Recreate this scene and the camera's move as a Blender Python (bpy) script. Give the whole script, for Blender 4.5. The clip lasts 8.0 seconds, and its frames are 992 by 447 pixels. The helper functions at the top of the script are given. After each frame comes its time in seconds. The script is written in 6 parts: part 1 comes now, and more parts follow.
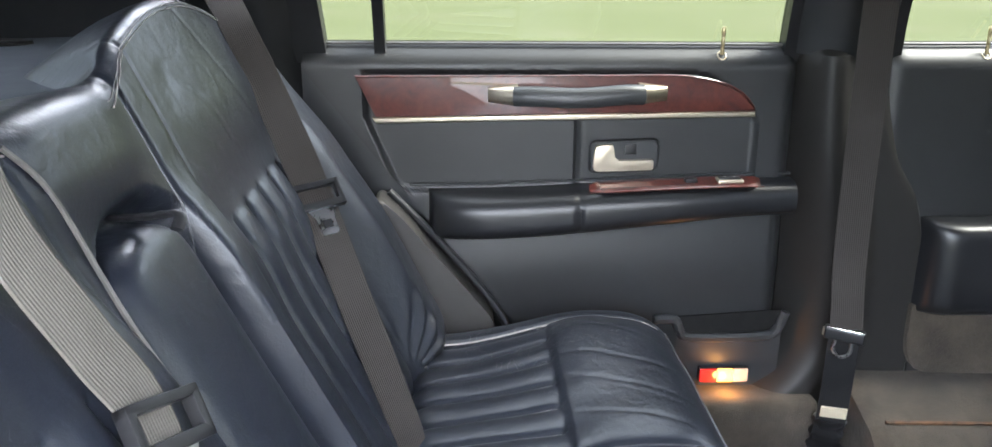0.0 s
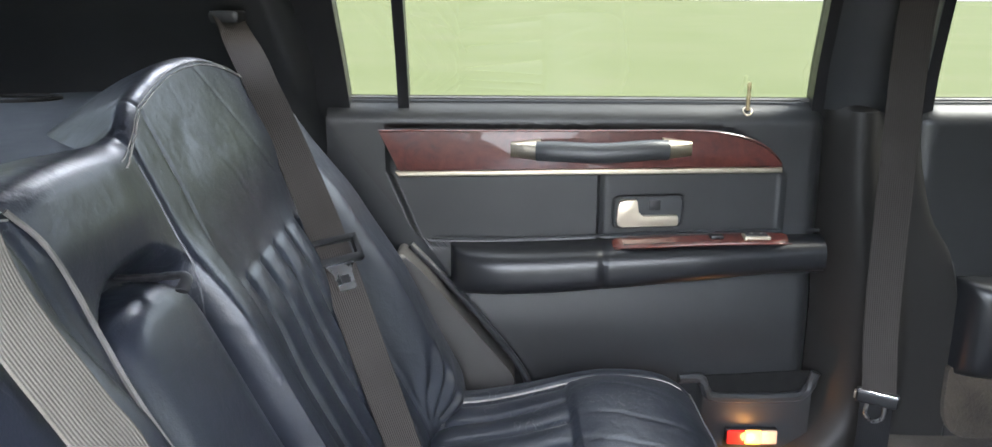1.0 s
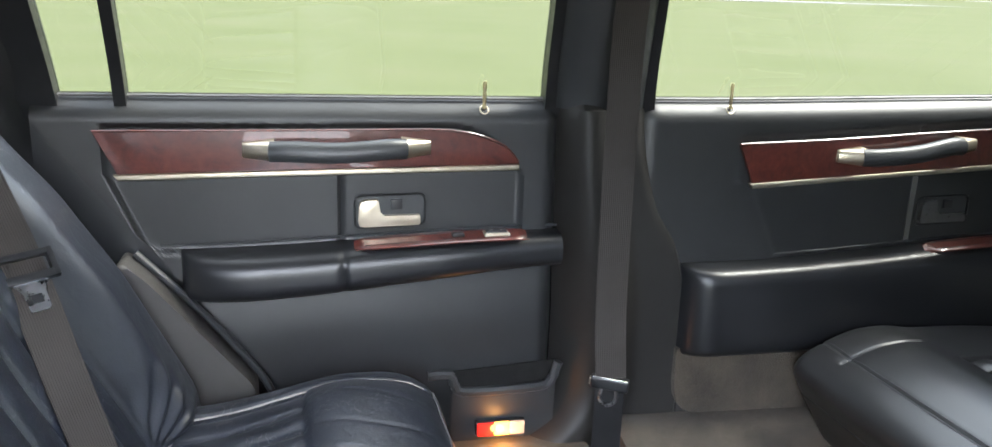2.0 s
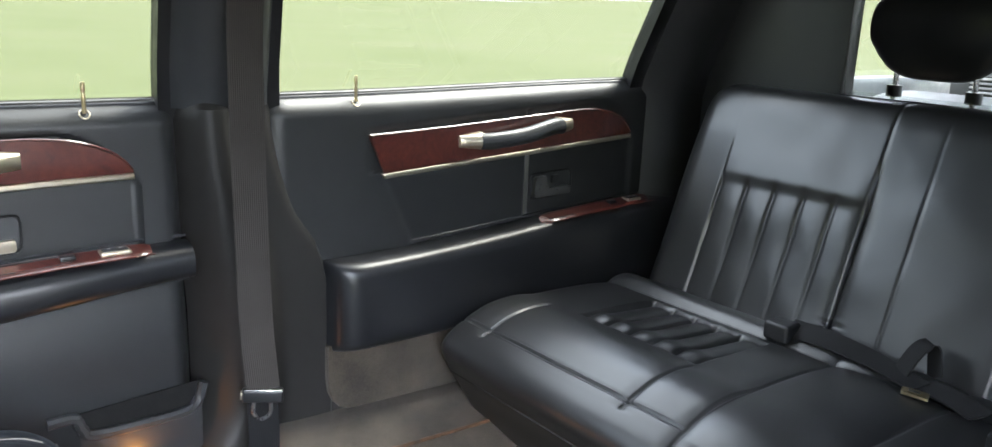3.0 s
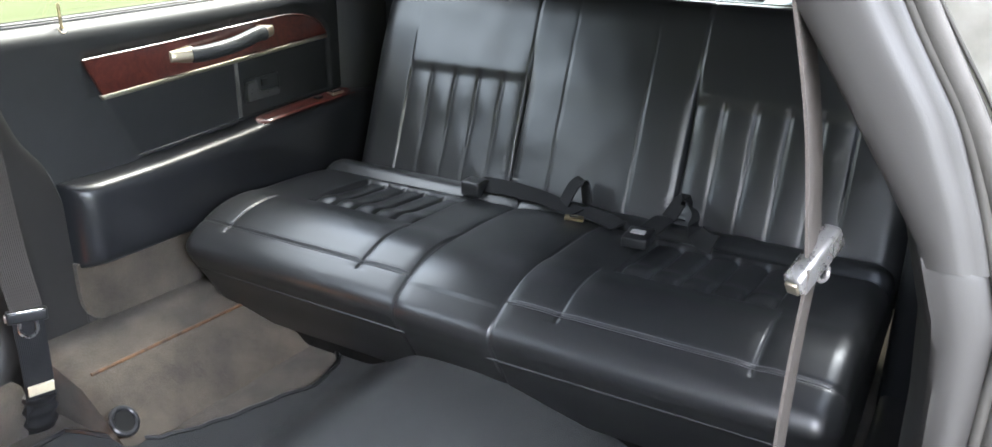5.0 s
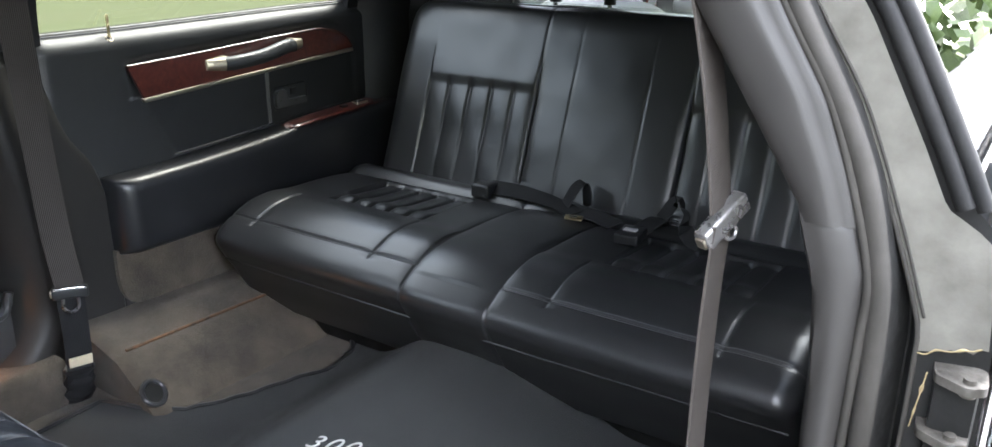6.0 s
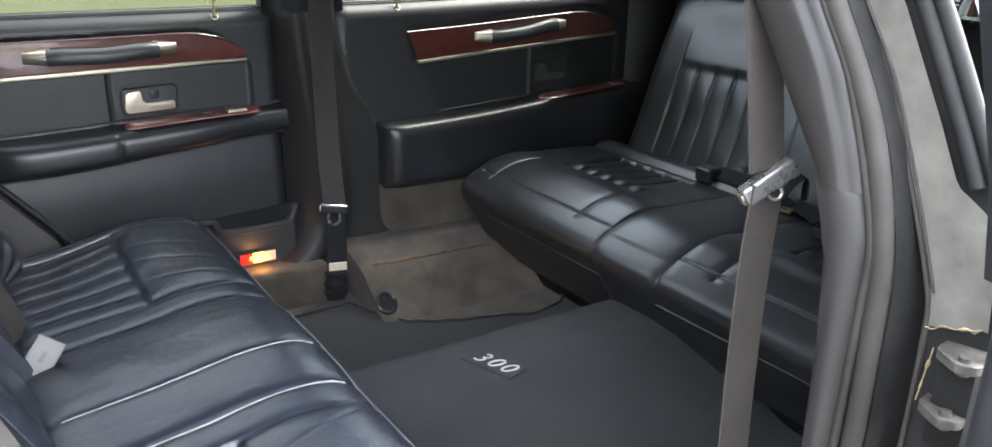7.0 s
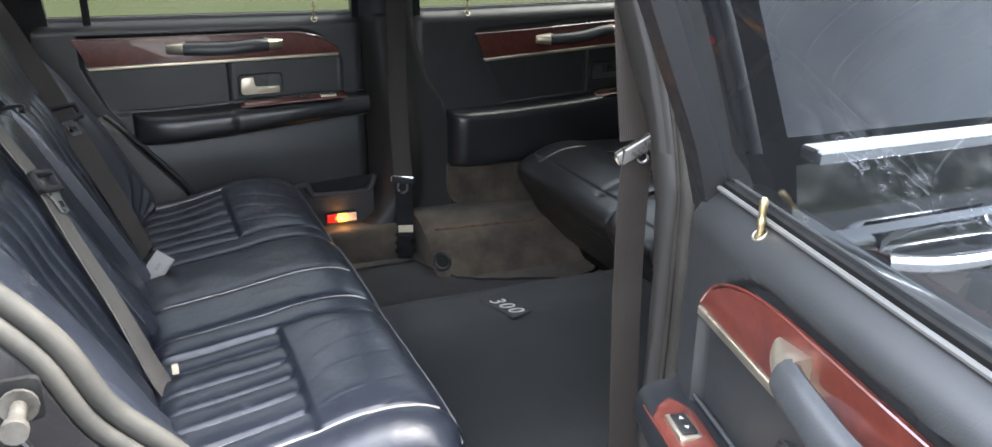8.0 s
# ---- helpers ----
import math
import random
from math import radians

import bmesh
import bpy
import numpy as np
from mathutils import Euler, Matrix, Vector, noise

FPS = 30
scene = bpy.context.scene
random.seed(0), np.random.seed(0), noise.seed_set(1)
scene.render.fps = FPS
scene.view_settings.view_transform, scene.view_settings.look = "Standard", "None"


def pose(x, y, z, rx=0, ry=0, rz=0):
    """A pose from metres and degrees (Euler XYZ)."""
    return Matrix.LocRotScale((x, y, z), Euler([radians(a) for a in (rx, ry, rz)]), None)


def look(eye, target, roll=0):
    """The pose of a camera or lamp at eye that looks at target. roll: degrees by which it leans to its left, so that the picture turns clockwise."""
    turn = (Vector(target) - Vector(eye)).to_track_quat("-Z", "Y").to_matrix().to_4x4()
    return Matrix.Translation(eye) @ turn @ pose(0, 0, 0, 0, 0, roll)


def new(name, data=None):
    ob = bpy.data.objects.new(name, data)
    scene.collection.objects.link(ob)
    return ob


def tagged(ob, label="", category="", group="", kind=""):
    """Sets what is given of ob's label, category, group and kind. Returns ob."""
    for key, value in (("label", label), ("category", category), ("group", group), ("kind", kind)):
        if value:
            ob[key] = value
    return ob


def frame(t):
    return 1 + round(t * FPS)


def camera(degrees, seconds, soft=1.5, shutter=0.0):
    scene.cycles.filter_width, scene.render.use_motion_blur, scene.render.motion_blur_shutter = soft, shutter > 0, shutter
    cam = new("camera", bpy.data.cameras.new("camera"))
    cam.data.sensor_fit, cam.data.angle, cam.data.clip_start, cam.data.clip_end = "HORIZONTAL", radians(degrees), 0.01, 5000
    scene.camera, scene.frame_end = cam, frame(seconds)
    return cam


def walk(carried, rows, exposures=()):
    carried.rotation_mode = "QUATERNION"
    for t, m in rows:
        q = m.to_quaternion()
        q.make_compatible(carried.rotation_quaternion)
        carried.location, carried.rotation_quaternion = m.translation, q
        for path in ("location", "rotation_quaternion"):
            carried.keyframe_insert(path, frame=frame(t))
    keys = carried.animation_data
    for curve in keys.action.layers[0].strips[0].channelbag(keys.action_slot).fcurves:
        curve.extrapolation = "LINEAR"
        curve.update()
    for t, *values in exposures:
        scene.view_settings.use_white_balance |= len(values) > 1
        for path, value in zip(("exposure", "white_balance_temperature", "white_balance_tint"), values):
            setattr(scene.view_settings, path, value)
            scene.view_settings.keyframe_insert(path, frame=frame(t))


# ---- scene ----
cam = camera(60.3, 8.0)
EXPOSURES = [(0, 6.05), (1.2, 6.05), (2.5, 6.1), (3.0, 6.2), (3.5, 6.45), (4.5, 6.65), (5.2, 6.55), (6.3, 5.65), (7, 5.6), (7.5, 5.42), (8, 4.95)]
PATH = [
    (0, (-0.206, -0.614, 0.808), (-0.121, 1.293, 0.209), 0.5),
    (0.5, (-0.198, -0.612, 0.82), (-0.242, 1.32, 0.307), 0.0),
    (1, (-0.185, -0.6, 0.819), (-0.182, 1.337, 0.322), 0.4),
    (1.2, (-0.172, -0.595, 0.819), (-0.094, 1.34, 0.319), 0.7),
    (2.3, (-0.075, -0.574, 0.836), (0.616, 1.23, 0.321), 3.1),
    (2.5, (-0.081, -0.553, 0.828), (0.796, 1.172, 0.322), 3.6),
    (3, (-0.082, -0.553, 0.828), (1.132, 0.959, 0.339), 2.5),
    (3.5, (-0.124, -0.6, 0.843), (1.338, 0.624, 0.239), 2.4),
    (4, (-0.138, -0.618, 0.849), (1.37, 0.493, 0.15), -0.2),
    (4.5, (-0.152, -0.632, 0.854), (1.378, 0.437, 0.134), -0.6),
    (5, (-0.286, -0.698, 0.889), (1.323, 0.249, 0.173), 0.6),
    (5.2, (-0.345, -0.724, 0.88), (1.294, 0.201, 0.202), 0.7),
    (6.3, (-0.357, -0.891, 0.878), (1.102, 0.305, 0.212), 0.7),
    (6.5, (-0.321, -0.942, 0.871), (0.991, 0.406, 0.194), 0.2),
    (7, (-0.307, -1.119, 0.869), (0.737, 0.447, 0.193), 1.2),
    (7.5, (-0.337, -1.314, 0.892), (0.685, 0.269, 0.223), 1.7),
    (8, (-0.253, -1.533, 0.918), (0.497, 0.193, 0.241), 0.9),
]
walk(cam, [(t, look(eye, target, roll)) for t, eye, target, roll in PATH], exposures=EXPOSURES)

# ---- world, sun, exposure ----
def noise_node(nt, scale, detail=4.0, rough=0.55, vec=None, kind="ShaderNodeTexNoise"):
    n = nt.nodes.new(kind)
    n.inputs["Scale"].default_value = scale
    if kind == "ShaderNodeTexNoise":
        n.inputs["Detail"].default_value = detail
        n.inputs["Roughness"].default_value = rough
    if vec is None:
        vec = nt.nodes.new("ShaderNodeTexCoord").outputs["Object"]
    nt.links.new(vec, n.inputs["Vector"])
    return n


def ramp(nt, fac, stops):
    r = nt.nodes.new("ShaderNodeValToRGB")
    el = r.color_ramp.elements
    while len(el) < len(stops):
        el.new(0.5)
    for e, (p, c) in zip(el, stops):
        e.position = p
        e.color = (*c, 1) if len(c) == 3 else c
    nt.links.new(fac, r.inputs[0])
    return r


world = bpy.data.worlds.new("sky")
scene.world = world
world.use_nodes = True
wn = world.node_tree
sky = wn.nodes.new("ShaderNodeTexSky")
sky.sky_type = 'NISHITA'
sky.sun_disc = False
sky.sun_elevation = radians(56)
sky.sun_rotation = radians(95)
sky.air_density = 1.3
sky.dust_density = 3.0
# broken cloud over the whole sky
cl = noise_node(wn, 2.6, 8.0, 0.62, wn.nodes.new("ShaderNodeTexCoord").outputs["Generated"])
cr = ramp(wn, cl.outputs["Fac"], [(0.36, (0.55, 0.55, 0.55)), (0.62, (1, 1, 1))])
mixs = wn.nodes.new("ShaderNodeMixRGB")
cl2 = noise_node(wn, 3.4, 7.0, 0.6, wn.nodes.new("ShaderNodeTexCoord").outputs["Generated"])
cr2 = ramp(wn, cl2.outputs["Fac"], [(0.38, (1.70, 1.85, 2.18)), (0.50, (2.82, 2.9, 3.18)), (0.64, (4.0, 4.0, 4.16))])
wn.links.new(cr2.outputs[0], mixs.inputs[2])
wn.links.new(cr.outputs[0], mixs.inputs[0])
wn.links.new(sky.outputs[0], mixs.inputs[1])
wn.links.new(mixs.outputs[0], wn.nodes["Background"].inputs[0])
wn.nodes["Background"].inputs[1].default_value = 0.15
sun = new("sun", bpy.data.lights.new("sun", 'SUN'))
sun.data.energy = 1.2
sun.data.angle = radians(30)
sun.data.color = (1.0, 0.97, 0.93)
# veiled sun, high ahead of the car
sun.matrix_world = look((7, -0.6, 9), (0, 0, 0))

# ---- materials ----


def nodes_of(name):
    m = bpy.data.materials.new(name)
    m.use_nodes = True
    return m, m.node_tree, m.node_tree.nodes["Principled BSDF"]


def surface(name, col, col2, rough, metal=0.0, grain=400.0, bump=0.15, dist=0.0006, patch=7.0,
            rough_var=0.1, coat=0.0, spec=0.5, wrinkle=0.0, wrinkle_scale=24.0, crease=0.0, crease_scale=9.0):
    """A worn surface: patchy colour at large scale, fine grain as relief, uneven gloss."""
    m, nt, p = nodes_of(name)
    big = noise_node(nt, patch, 5.0)
    c = ramp(nt, big.outputs["Fac"], [(0.3, col), (0.7, col2)])
    nt.links.new(c.outputs[0], p.inputs["Base Color"])
    mid = noise_node(nt, patch * 4.3, 6.0, 0.65)
    mr = nt.nodes.new("ShaderNodeMapRange")
    mr.inputs["From Min"].default_value, mr.inputs["From Max"].default_value = 0.3, 0.7
    mr.inputs["To Min"].default_value = max(0.02, rough - rough_var)
    mr.inputs["To Max"].default_value = min(1.0, rough + rough_var)
    nt.links.new(mid.outputs["Fac"], mr.inputs["Value"])
    nt.links.new(mr.outputs[0], p.inputs["Roughness"])
    p.inputs["Metallic"].default_value = metal
    p.inputs["Coat Weight"].default_value = coat
    p.inputs["Coat Roughness"].default_value = 0.06
    p.inputs["Specular IOR Level"].default_value = spec
    last = None
    if wrinkle:
        w = noise_node(nt, wrinkle_scale, 3.0, 0.5)
        w.inputs["Distortion"].default_value = 0.4
        b0 = nt.nodes.new("ShaderNodeBump")
        b0.inputs["Strength"].default_value = wrinkle
        b0.inputs["Distance"].default_value = 0.004
        nt.links.new(w.outputs["Fac"], b0.inputs["Height"])
        last = b0
    if crease:
        # thin worn creases: the lines along which a slow noise passes its middle
        cn = noise_node(nt, crease_scale, 2.5, 0.5)
        cn.inputs["Distortion"].default_value = 1.1
        line = ramp(nt, cn.outputs["Fac"], [(0.42, (1, 1, 1)), (0.495, (0, 0, 0)), (0.57, (1, 1, 1))])
        # the dye is rubbed pale along the thinnest of them, in patches
        fine = noise_node(nt, crease_scale * 2.3, 3.0, 0.5)
        fine.inputs["Distortion"].default_value = 1.6
        hair = ramp(nt, fine.outputs["Fac"], [(0.488, (0, 0, 0)), (0.5, (1, 1, 1)), (0.512, (0, 0, 0))])
        rub = ramp(nt, noise_node(nt, 3.3, 3.0).outputs["Fac"], [(0.50, (0, 0, 0)), (0.68, (0.5, 0.5, 0.5))])
        both = nt.nodes.new("ShaderNodeMath")
        both.operation = 'MULTIPLY'
        nt.links.new(hair.outputs[0], both.inputs[0])
        nt.links.new(rub.outputs[0], both.inputs[1])
        pale = nt.nodes.new("ShaderNodeMixRGB")
        pale.inputs[2].default_value = (0.20, 0.20, 0.20, 1)
        nt.links.new(both.outputs[0], pale.inputs[0])
        nt.links.new(c.outputs[0], pale.inputs[1])
        nt.links.new(pale.outputs[0], p.inputs["Base Color"])
        b1 = nt.nodes.new("ShaderNodeBump")
        b1.inputs["Strength"].default_value = crease
        b1.inputs["Distance"].default_value = 0.002
        nt.links.new(line.outputs[0], b1.inputs["Height"])
        if last:
            nt.links.new(last.outputs[0], b1.inputs["Normal"])
        last = b1
    if bump:
        g = noise_node(nt, grain, 2.0)
        b = nt.nodes.new("ShaderNodeBump")
        b.inputs["Strength"].default_value = bump
        b.inputs["Distance"].default_value = dist
        nt.links.new(g.outputs["Fac"], b.inputs["Height"])
        if last:
            nt.links.new(last.outputs[0], b.inputs["Normal"])
        last = b
    if last:
        nt.links.new(last.outputs[0], p.inputs["Normal"])
    return m


LEATHER = surface("black_leather", (0.0095, 0.0115, 0.017), (0.018, 0.021, 0.029), 0.35, grain=430, bump=0.32, patch=5,
                  wrinkle=0.30, wrinkle_scale=38, rough_var=0.03, spec=0.5, crease=0.09, crease_scale=9)
VINYL = surface("black_vinyl", (0.014, 0.0143, 0.015), (0.022, 0.0222, 0.023), 0.33, grain=520, bump=0.10, patch=4,
                wrinkle=0.05, wrinkle_scale=11, rough_var=0.008, spec=0.75)
ARM_PAD = surface("black_armrest_vinyl", (0.009, 0.0095, 0.011), (0.014, 0.0148, 0.017), 0.36, grain=520, bump=0.12, patch=5, rough_var=0.01, spec=0.5)
TRIM = surface("charcoal_trim", (0.026, 0.028, 0.030), (0.036, 0.038, 0.040), 0.40, grain=700, bump=0.25, patch=6)
TRIM_SOFT = surface("charcoal_padded_trim", (0.016, 0.0168, 0.0175), (0.025, 0.026, 0.027), 0.42, grain=600, bump=0.25, patch=6, rough_var=0.04, spec=0.5,
                    wrinkle=0.06, wrinkle_scale=7)
PILLAR = surface("charcoal_plastic", (0.0145, 0.0132, 0.0122), (0.0195, 0.018, 0.0166), 0.55, grain=900, bump=0.12, patch=5, rough_var=0.04, spec=0.36)
GREY_TRIM = surface("grey_plastic", (0.040, 0.038, 0.036), (0.056, 0.053, 0.050), 0.45, grain=800, bump=0.2, patch=9)
STITCH = surface("grey_thread", (0.20, 0.19, 0.18), (0.34, 0.32, 0.30), 0.6, grain=900, bump=0.4, patch=60)
DARK_STITCH = surface("dark_thread", (0.05, 0.05, 0.055), (0.09, 0.09, 0.095), 0.45, grain=900, bump=0.4, patch=60)
PIPING = surface("grey_brown_piping", (0.085, 0.08, 0.072), (0.15, 0.14, 0.125), 0.55, grain=700, bump=0.4, patch=40)
NICKEL = surface("satin_nickel", (0.52, 0.46, 0.36), (0.60, 0.54, 0.43), 0.42, metal=1.0, grain=900, bump=0.05, patch=20)
DULL_LEVER = surface("dull_charcoal_lever", (0.055, 0.055, 0.055), (0.08, 0.08, 0.08), 0.35, metal=0.2, bump=0.05, patch=20)
BRASS = surface("tarnished_brass", (0.50, 0.40, 0.22), (0.62, 0.52, 0.32), 0.35, metal=1.0, grain=500, bump=0.08, patch=40)
SMOKED = surface("smoked_chrome", (0.14, 0.135, 0.133), (0.19, 0.184, 0.18), 0.30, metal=0.7, bump=0.05, patch=30)
STEEL = surface("satin_steel", (0.66, 0.66, 0.67), (0.76, 0.76, 0.77), 0.32, metal=1.0, bump=0.0, patch=14)
CHROME = surface("chrome", (0.75, 0.75, 0.76), (0.82, 0.82, 0.83), 0.10, metal=1.0, bump=0.0, patch=14, rough_var=0.05)
BLACK_PLASTIC = surface("black_plastic", (0.010, 0.010, 0.011), (0.018, 0.018, 0.019), 0.38, grain=600, bump=0.1, patch=12)
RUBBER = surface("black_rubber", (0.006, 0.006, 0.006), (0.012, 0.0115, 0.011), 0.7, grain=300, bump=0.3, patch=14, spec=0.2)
SEAL = surface("grey_flocked_seal", (0.018, 0.0165, 0.0142), (0.029, 0.0265, 0.0232), 0.8, grain=900, bump=0.2, patch=12, spec=0.2)
OLD_SEAL = surface("dull_olive_seal", (0.010, 0.0095, 0.0075), (0.026, 0.0245, 0.0195), 0.75, grain=500, bump=0.3, patch=16)
HEADLINER = surface("black_headliner_cloth", (0.014, 0.015, 0.016), (0.022, 0.023, 0.024), 0.9, grain=900, bump=0.5, patch=8)
SHELF = surface("grey_shelf_cloth", (0.055, 0.065, 0.08), (0.085, 0.095, 0.11), 0.9, grain=700, bump=0.6, patch=10)
PAINT = surface("black_paint", (0.006, 0.006, 0.007), (0.010, 0.010, 0.011), 0.12, bump=0.0, coat=1.0, patch=5, rough_var=0.05)
WORN = surface("worn_grey_primer", (0.085, 0.080, 0.068), (0.145, 0.138, 0.12), 0.45, metal=0.2, grain=160, bump=0.35, patch=26, rough_var=0.15)
RUSTY = surface("dirty_grey_steel", (0.022, 0.019, 0.015), (0.085, 0.078, 0.066), 0.6, metal=0.35, grain=220, bump=0.5, patch=45, rough_var=0.2)
GREY_LEATHER = surface("grey_leather", (0.085, 0.085, 0.08), (0.12, 0.12, 0.115), 0.45, grain=500, bump=0.2, patch=6, wrinkle=0.2)
DASH = surface("grey_dash_plastic", (0.055, 0.055, 0.052), (0.08, 0.08, 0.076), 0.5, grain=600, bump=0.2, patch=6)
BODY_GREY = surface("dark_undercoat", (0.005, 0.005, 0.005), (0.013, 0.0127, 0.0118), 0.65, grain=200, bump=0.4, patch=12, spec=0.15)
PAPER = surface("cream_paper_tag", (0.55, 0.47, 0.33), (0.66, 0.58, 0.42), 0.7, bump=0.1, patch=40)
WHITE_THREAD = surface("silver_embroidery", (0.34, 0.33, 0.31), (0.50, 0.49, 0.46), 0.6, grain=900, bump=0.5, patch=80)
GREY_PLASTIC = surface("light_grey_plastic", (0.30, 0.29, 0.28), (0.38, 0.37, 0.36), 0.45, bump=0.1, patch=30)
GREY_TAN = surface("grey_tan_plastic", (0.105, 0.100, 0.091), (0.135, 0.128, 0.117), 0.5, bump=0.1, patch=30)
ORANGE_STRIP = surface("rusty_orange_strip", (0.035, 0.020, 0.012), (0.16, 0.075, 0.030), 0.65, grain=300, bump=0.5, patch=40)
FRAYED = surface("frayed_foam", (0.12, 0.085, 0.04), (0.24, 0.19, 0.10), 0.9, grain=260, bump=0.9, patch=70)


def wood_material():
    m, nt, p = nodes_of("burl_wood_lacquer")
    a = noise_node(nt, 26, 9.0, 0.68)
    a.inputs["Distortion"].default_value = 1.7
    b = noise_node(nt, 110, 5.0, 0.6)
    mix = nt.nodes.new("ShaderNodeMath")
    mix.operation = 'MULTIPLY_ADD'
    mix.inputs[1].default_value = 0.35
    nt.links.new(b.outputs["Fac"], mix.inputs[0])
    nt.links.new(a.outputs["Fac"], mix.inputs[2])
    c = ramp(nt, mix.outputs[0], [(0.42, (0.040, 0.009, 0.007)), (0.60, (0.076, 0.016, 0.011)),
                                  (0.74, (0.100, 0.022, 0.015)), (0.92, (0.132, 0.032, 0.021))])
    nt.links.new(c.outputs[0], p.inputs["Base Color"])
    p.inputs["Roughness"].default_value = 0.35
    p.inputs["Coat Weight"].default_value = 1.0
    p.inputs["Coat Roughness"].default_value = 0.03
    return m


def carpet_material(name, col, col2, grain=420, strength=0.9, patch=6.0, streak=False):
    m, nt, p = nodes_of(name)
    a = noise_node(nt, patch, 6.0, 0.65)
    b = noise_node(nt, grain, 3.0, 0.7)
    mix = nt.nodes.new("ShaderNodeMath")
    mix.operation = 'MULTIPLY_ADD'
    mix.inputs[1].default_value = 0.45
    nt.links.new(b.outputs["Fac"], mix.inputs[0])
    nt.links.new(a.outputs["Fac"], mix.inputs[2])
    c = ramp(nt, mix.outputs[0], [(0.5, col), (0.95, col2)])
    nt.links.new(c.outputs[0], p.inputs["Base Color"])
    p.inputs["Roughness"].default_value = 0.95
    p.inputs["Specular IOR Level"].default_value = 0.15
    p.inputs["Sheen Weight"].default_value = 0.12
    p.inputs["Sheen Roughness"].default_value = 0.6
    bp = nt.nodes.new("ShaderNodeBump")
    bp.inputs["Strength"].default_value = strength
    bp.inputs["Distance"].default_value = 0.003
    nt.links.new(b.outputs["Fac"], bp.inputs["Height"])
    nt.links.new(bp.outputs[0], p.inputs["Normal"])
    return m


def webbing_material(name, col, col2):
    """Woven belt: rows of ribs that run along the length."""
    m, nt, p = nodes_of(name)
    co = nt.nodes.new("ShaderNodeTexCoord").outputs["UV"]
    w = nt.nodes.new("ShaderNodeTexWave")
    w.wave_type, w.bands_direction = 'BANDS', 'X'
    w.inputs["Scale"].default_value = 5.2
    w.inputs["Distortion"].default_value = 0.3
    nt.links.new(co, w.inputs["Vector"])
    w2 = nt.nodes.new("ShaderNodeTexWave")
    w2.wave_type, w2.bands_direction = 'BANDS', 'Y'
    w2.inputs["Scale"].default_value = 105.0
    nt.links.new(co, w2.inputs["Vector"])
    mul = nt.nodes.new("ShaderNodeMath")
    mul.operation = 'MULTIPLY_ADD'
    mul.inputs[1].default_value = 0.25
    nt.links.new(w2.outputs["Fac"], mul.inputs[0])
    nt.links.new(w.outputs["Fac"], mul.inputs[2])
    n = noise_node(nt, 9, 4.0)
    c = ramp(nt, n.outputs["Fac"], [(0.3, col), (0.7, col2)])
    dk = ramp(nt, mul.outputs[0], [(0.1, (0.80, 0.80, 0.80)), (1.0, (1.06, 1.06, 1.06))])
    mc = nt.nodes.new("ShaderNodeMixRGB")
    mc.blend_type = 'MULTIPLY'
    mc.inputs[0].default_value = 1.0
    nt.links.new(c.outputs[0], mc.inputs[1])
    nt.links.new(dk.outputs[0], mc.inputs[2])
    nt.links.new(mc.outputs[0], p.inputs["Base Color"])
    p.inputs["Roughness"].default_value = 0.8
    p.inputs["Specular IOR Level"].default_value = 0.2
    b = nt.nodes.new("ShaderNodeBump")
    b.inputs["Strength"].default_value = 0.35
    b.inputs["Distance"].default_value = 0.0012
    nt.links.new(mul.outputs[0], b.inputs["Height"])
    nt.links.new(b.outputs[0], p.inputs["Normal"])
    return m


def glass_material(name, tint, rough=0.0):
    """Thin pane: clear straight through, mirror-like at a slant."""
    m, nt, p = nodes_of(name)
    nt.nodes.remove(p)
    tr = nt.nodes.new("ShaderNodeBsdfTransparent")
    tr.inputs[0].default_value = (*tint, 1)
    gl = nt.nodes.new("ShaderNodeBsdfGlossy")
    gl.inputs["Roughness"].default_value = rough
    lw = nt.nodes.new("ShaderNodeLayerWeight")
    lw.inputs["Blend"].default_value = 0.5
    pw = nt.nodes.new("ShaderNodeMath")
    pw.operation = 'POWER'
    pw.inputs[1].default_value = 5.0
    nt.links.new(lw.outputs["Facing"], pw.inputs[0])
    fr = nt.nodes.new("ShaderNodeMath")
    fr.operation = 'MULTIPLY_ADD'
    fr.inputs[1].default_value = 0.92
    fr.inputs[2].default_value = 0.06
    nt.links.new(pw.outputs[0], fr.inputs[0])
    mx = nt.nodes.new("ShaderNodeMixShader")
    nt.links.new(fr.outputs[0], mx.inputs[0])
    nt.links.new(tr.outputs[0], mx.inputs[1])
    nt.links.new(gl.outputs[0], mx.inputs[2])
    nt.links.new(mx.outputs[0], nt.nodes["Material Output"].inputs[0])
    return m


def lamp_lens(name, col, strength):
    m, nt, p = nodes_of(name)
    a = noise_node(nt, 60, 3.0)
    c = ramp(nt, a.outputs["Fac"], [(0.3, tuple(x * 0.8 for x in col)), (0.7, col)])
    nt.links.new(c.outputs[0], p.inputs["Base Color"])
    p.inputs["Roughness"].default_value = 0.25
    p.inputs["Coat Weight"].default_value = 0.6
    if strength:
        nt.links.new(c.outputs[0], p.inputs["Emission Color"])
        p.inputs["Emission Strength"].default_value = strength
    return m


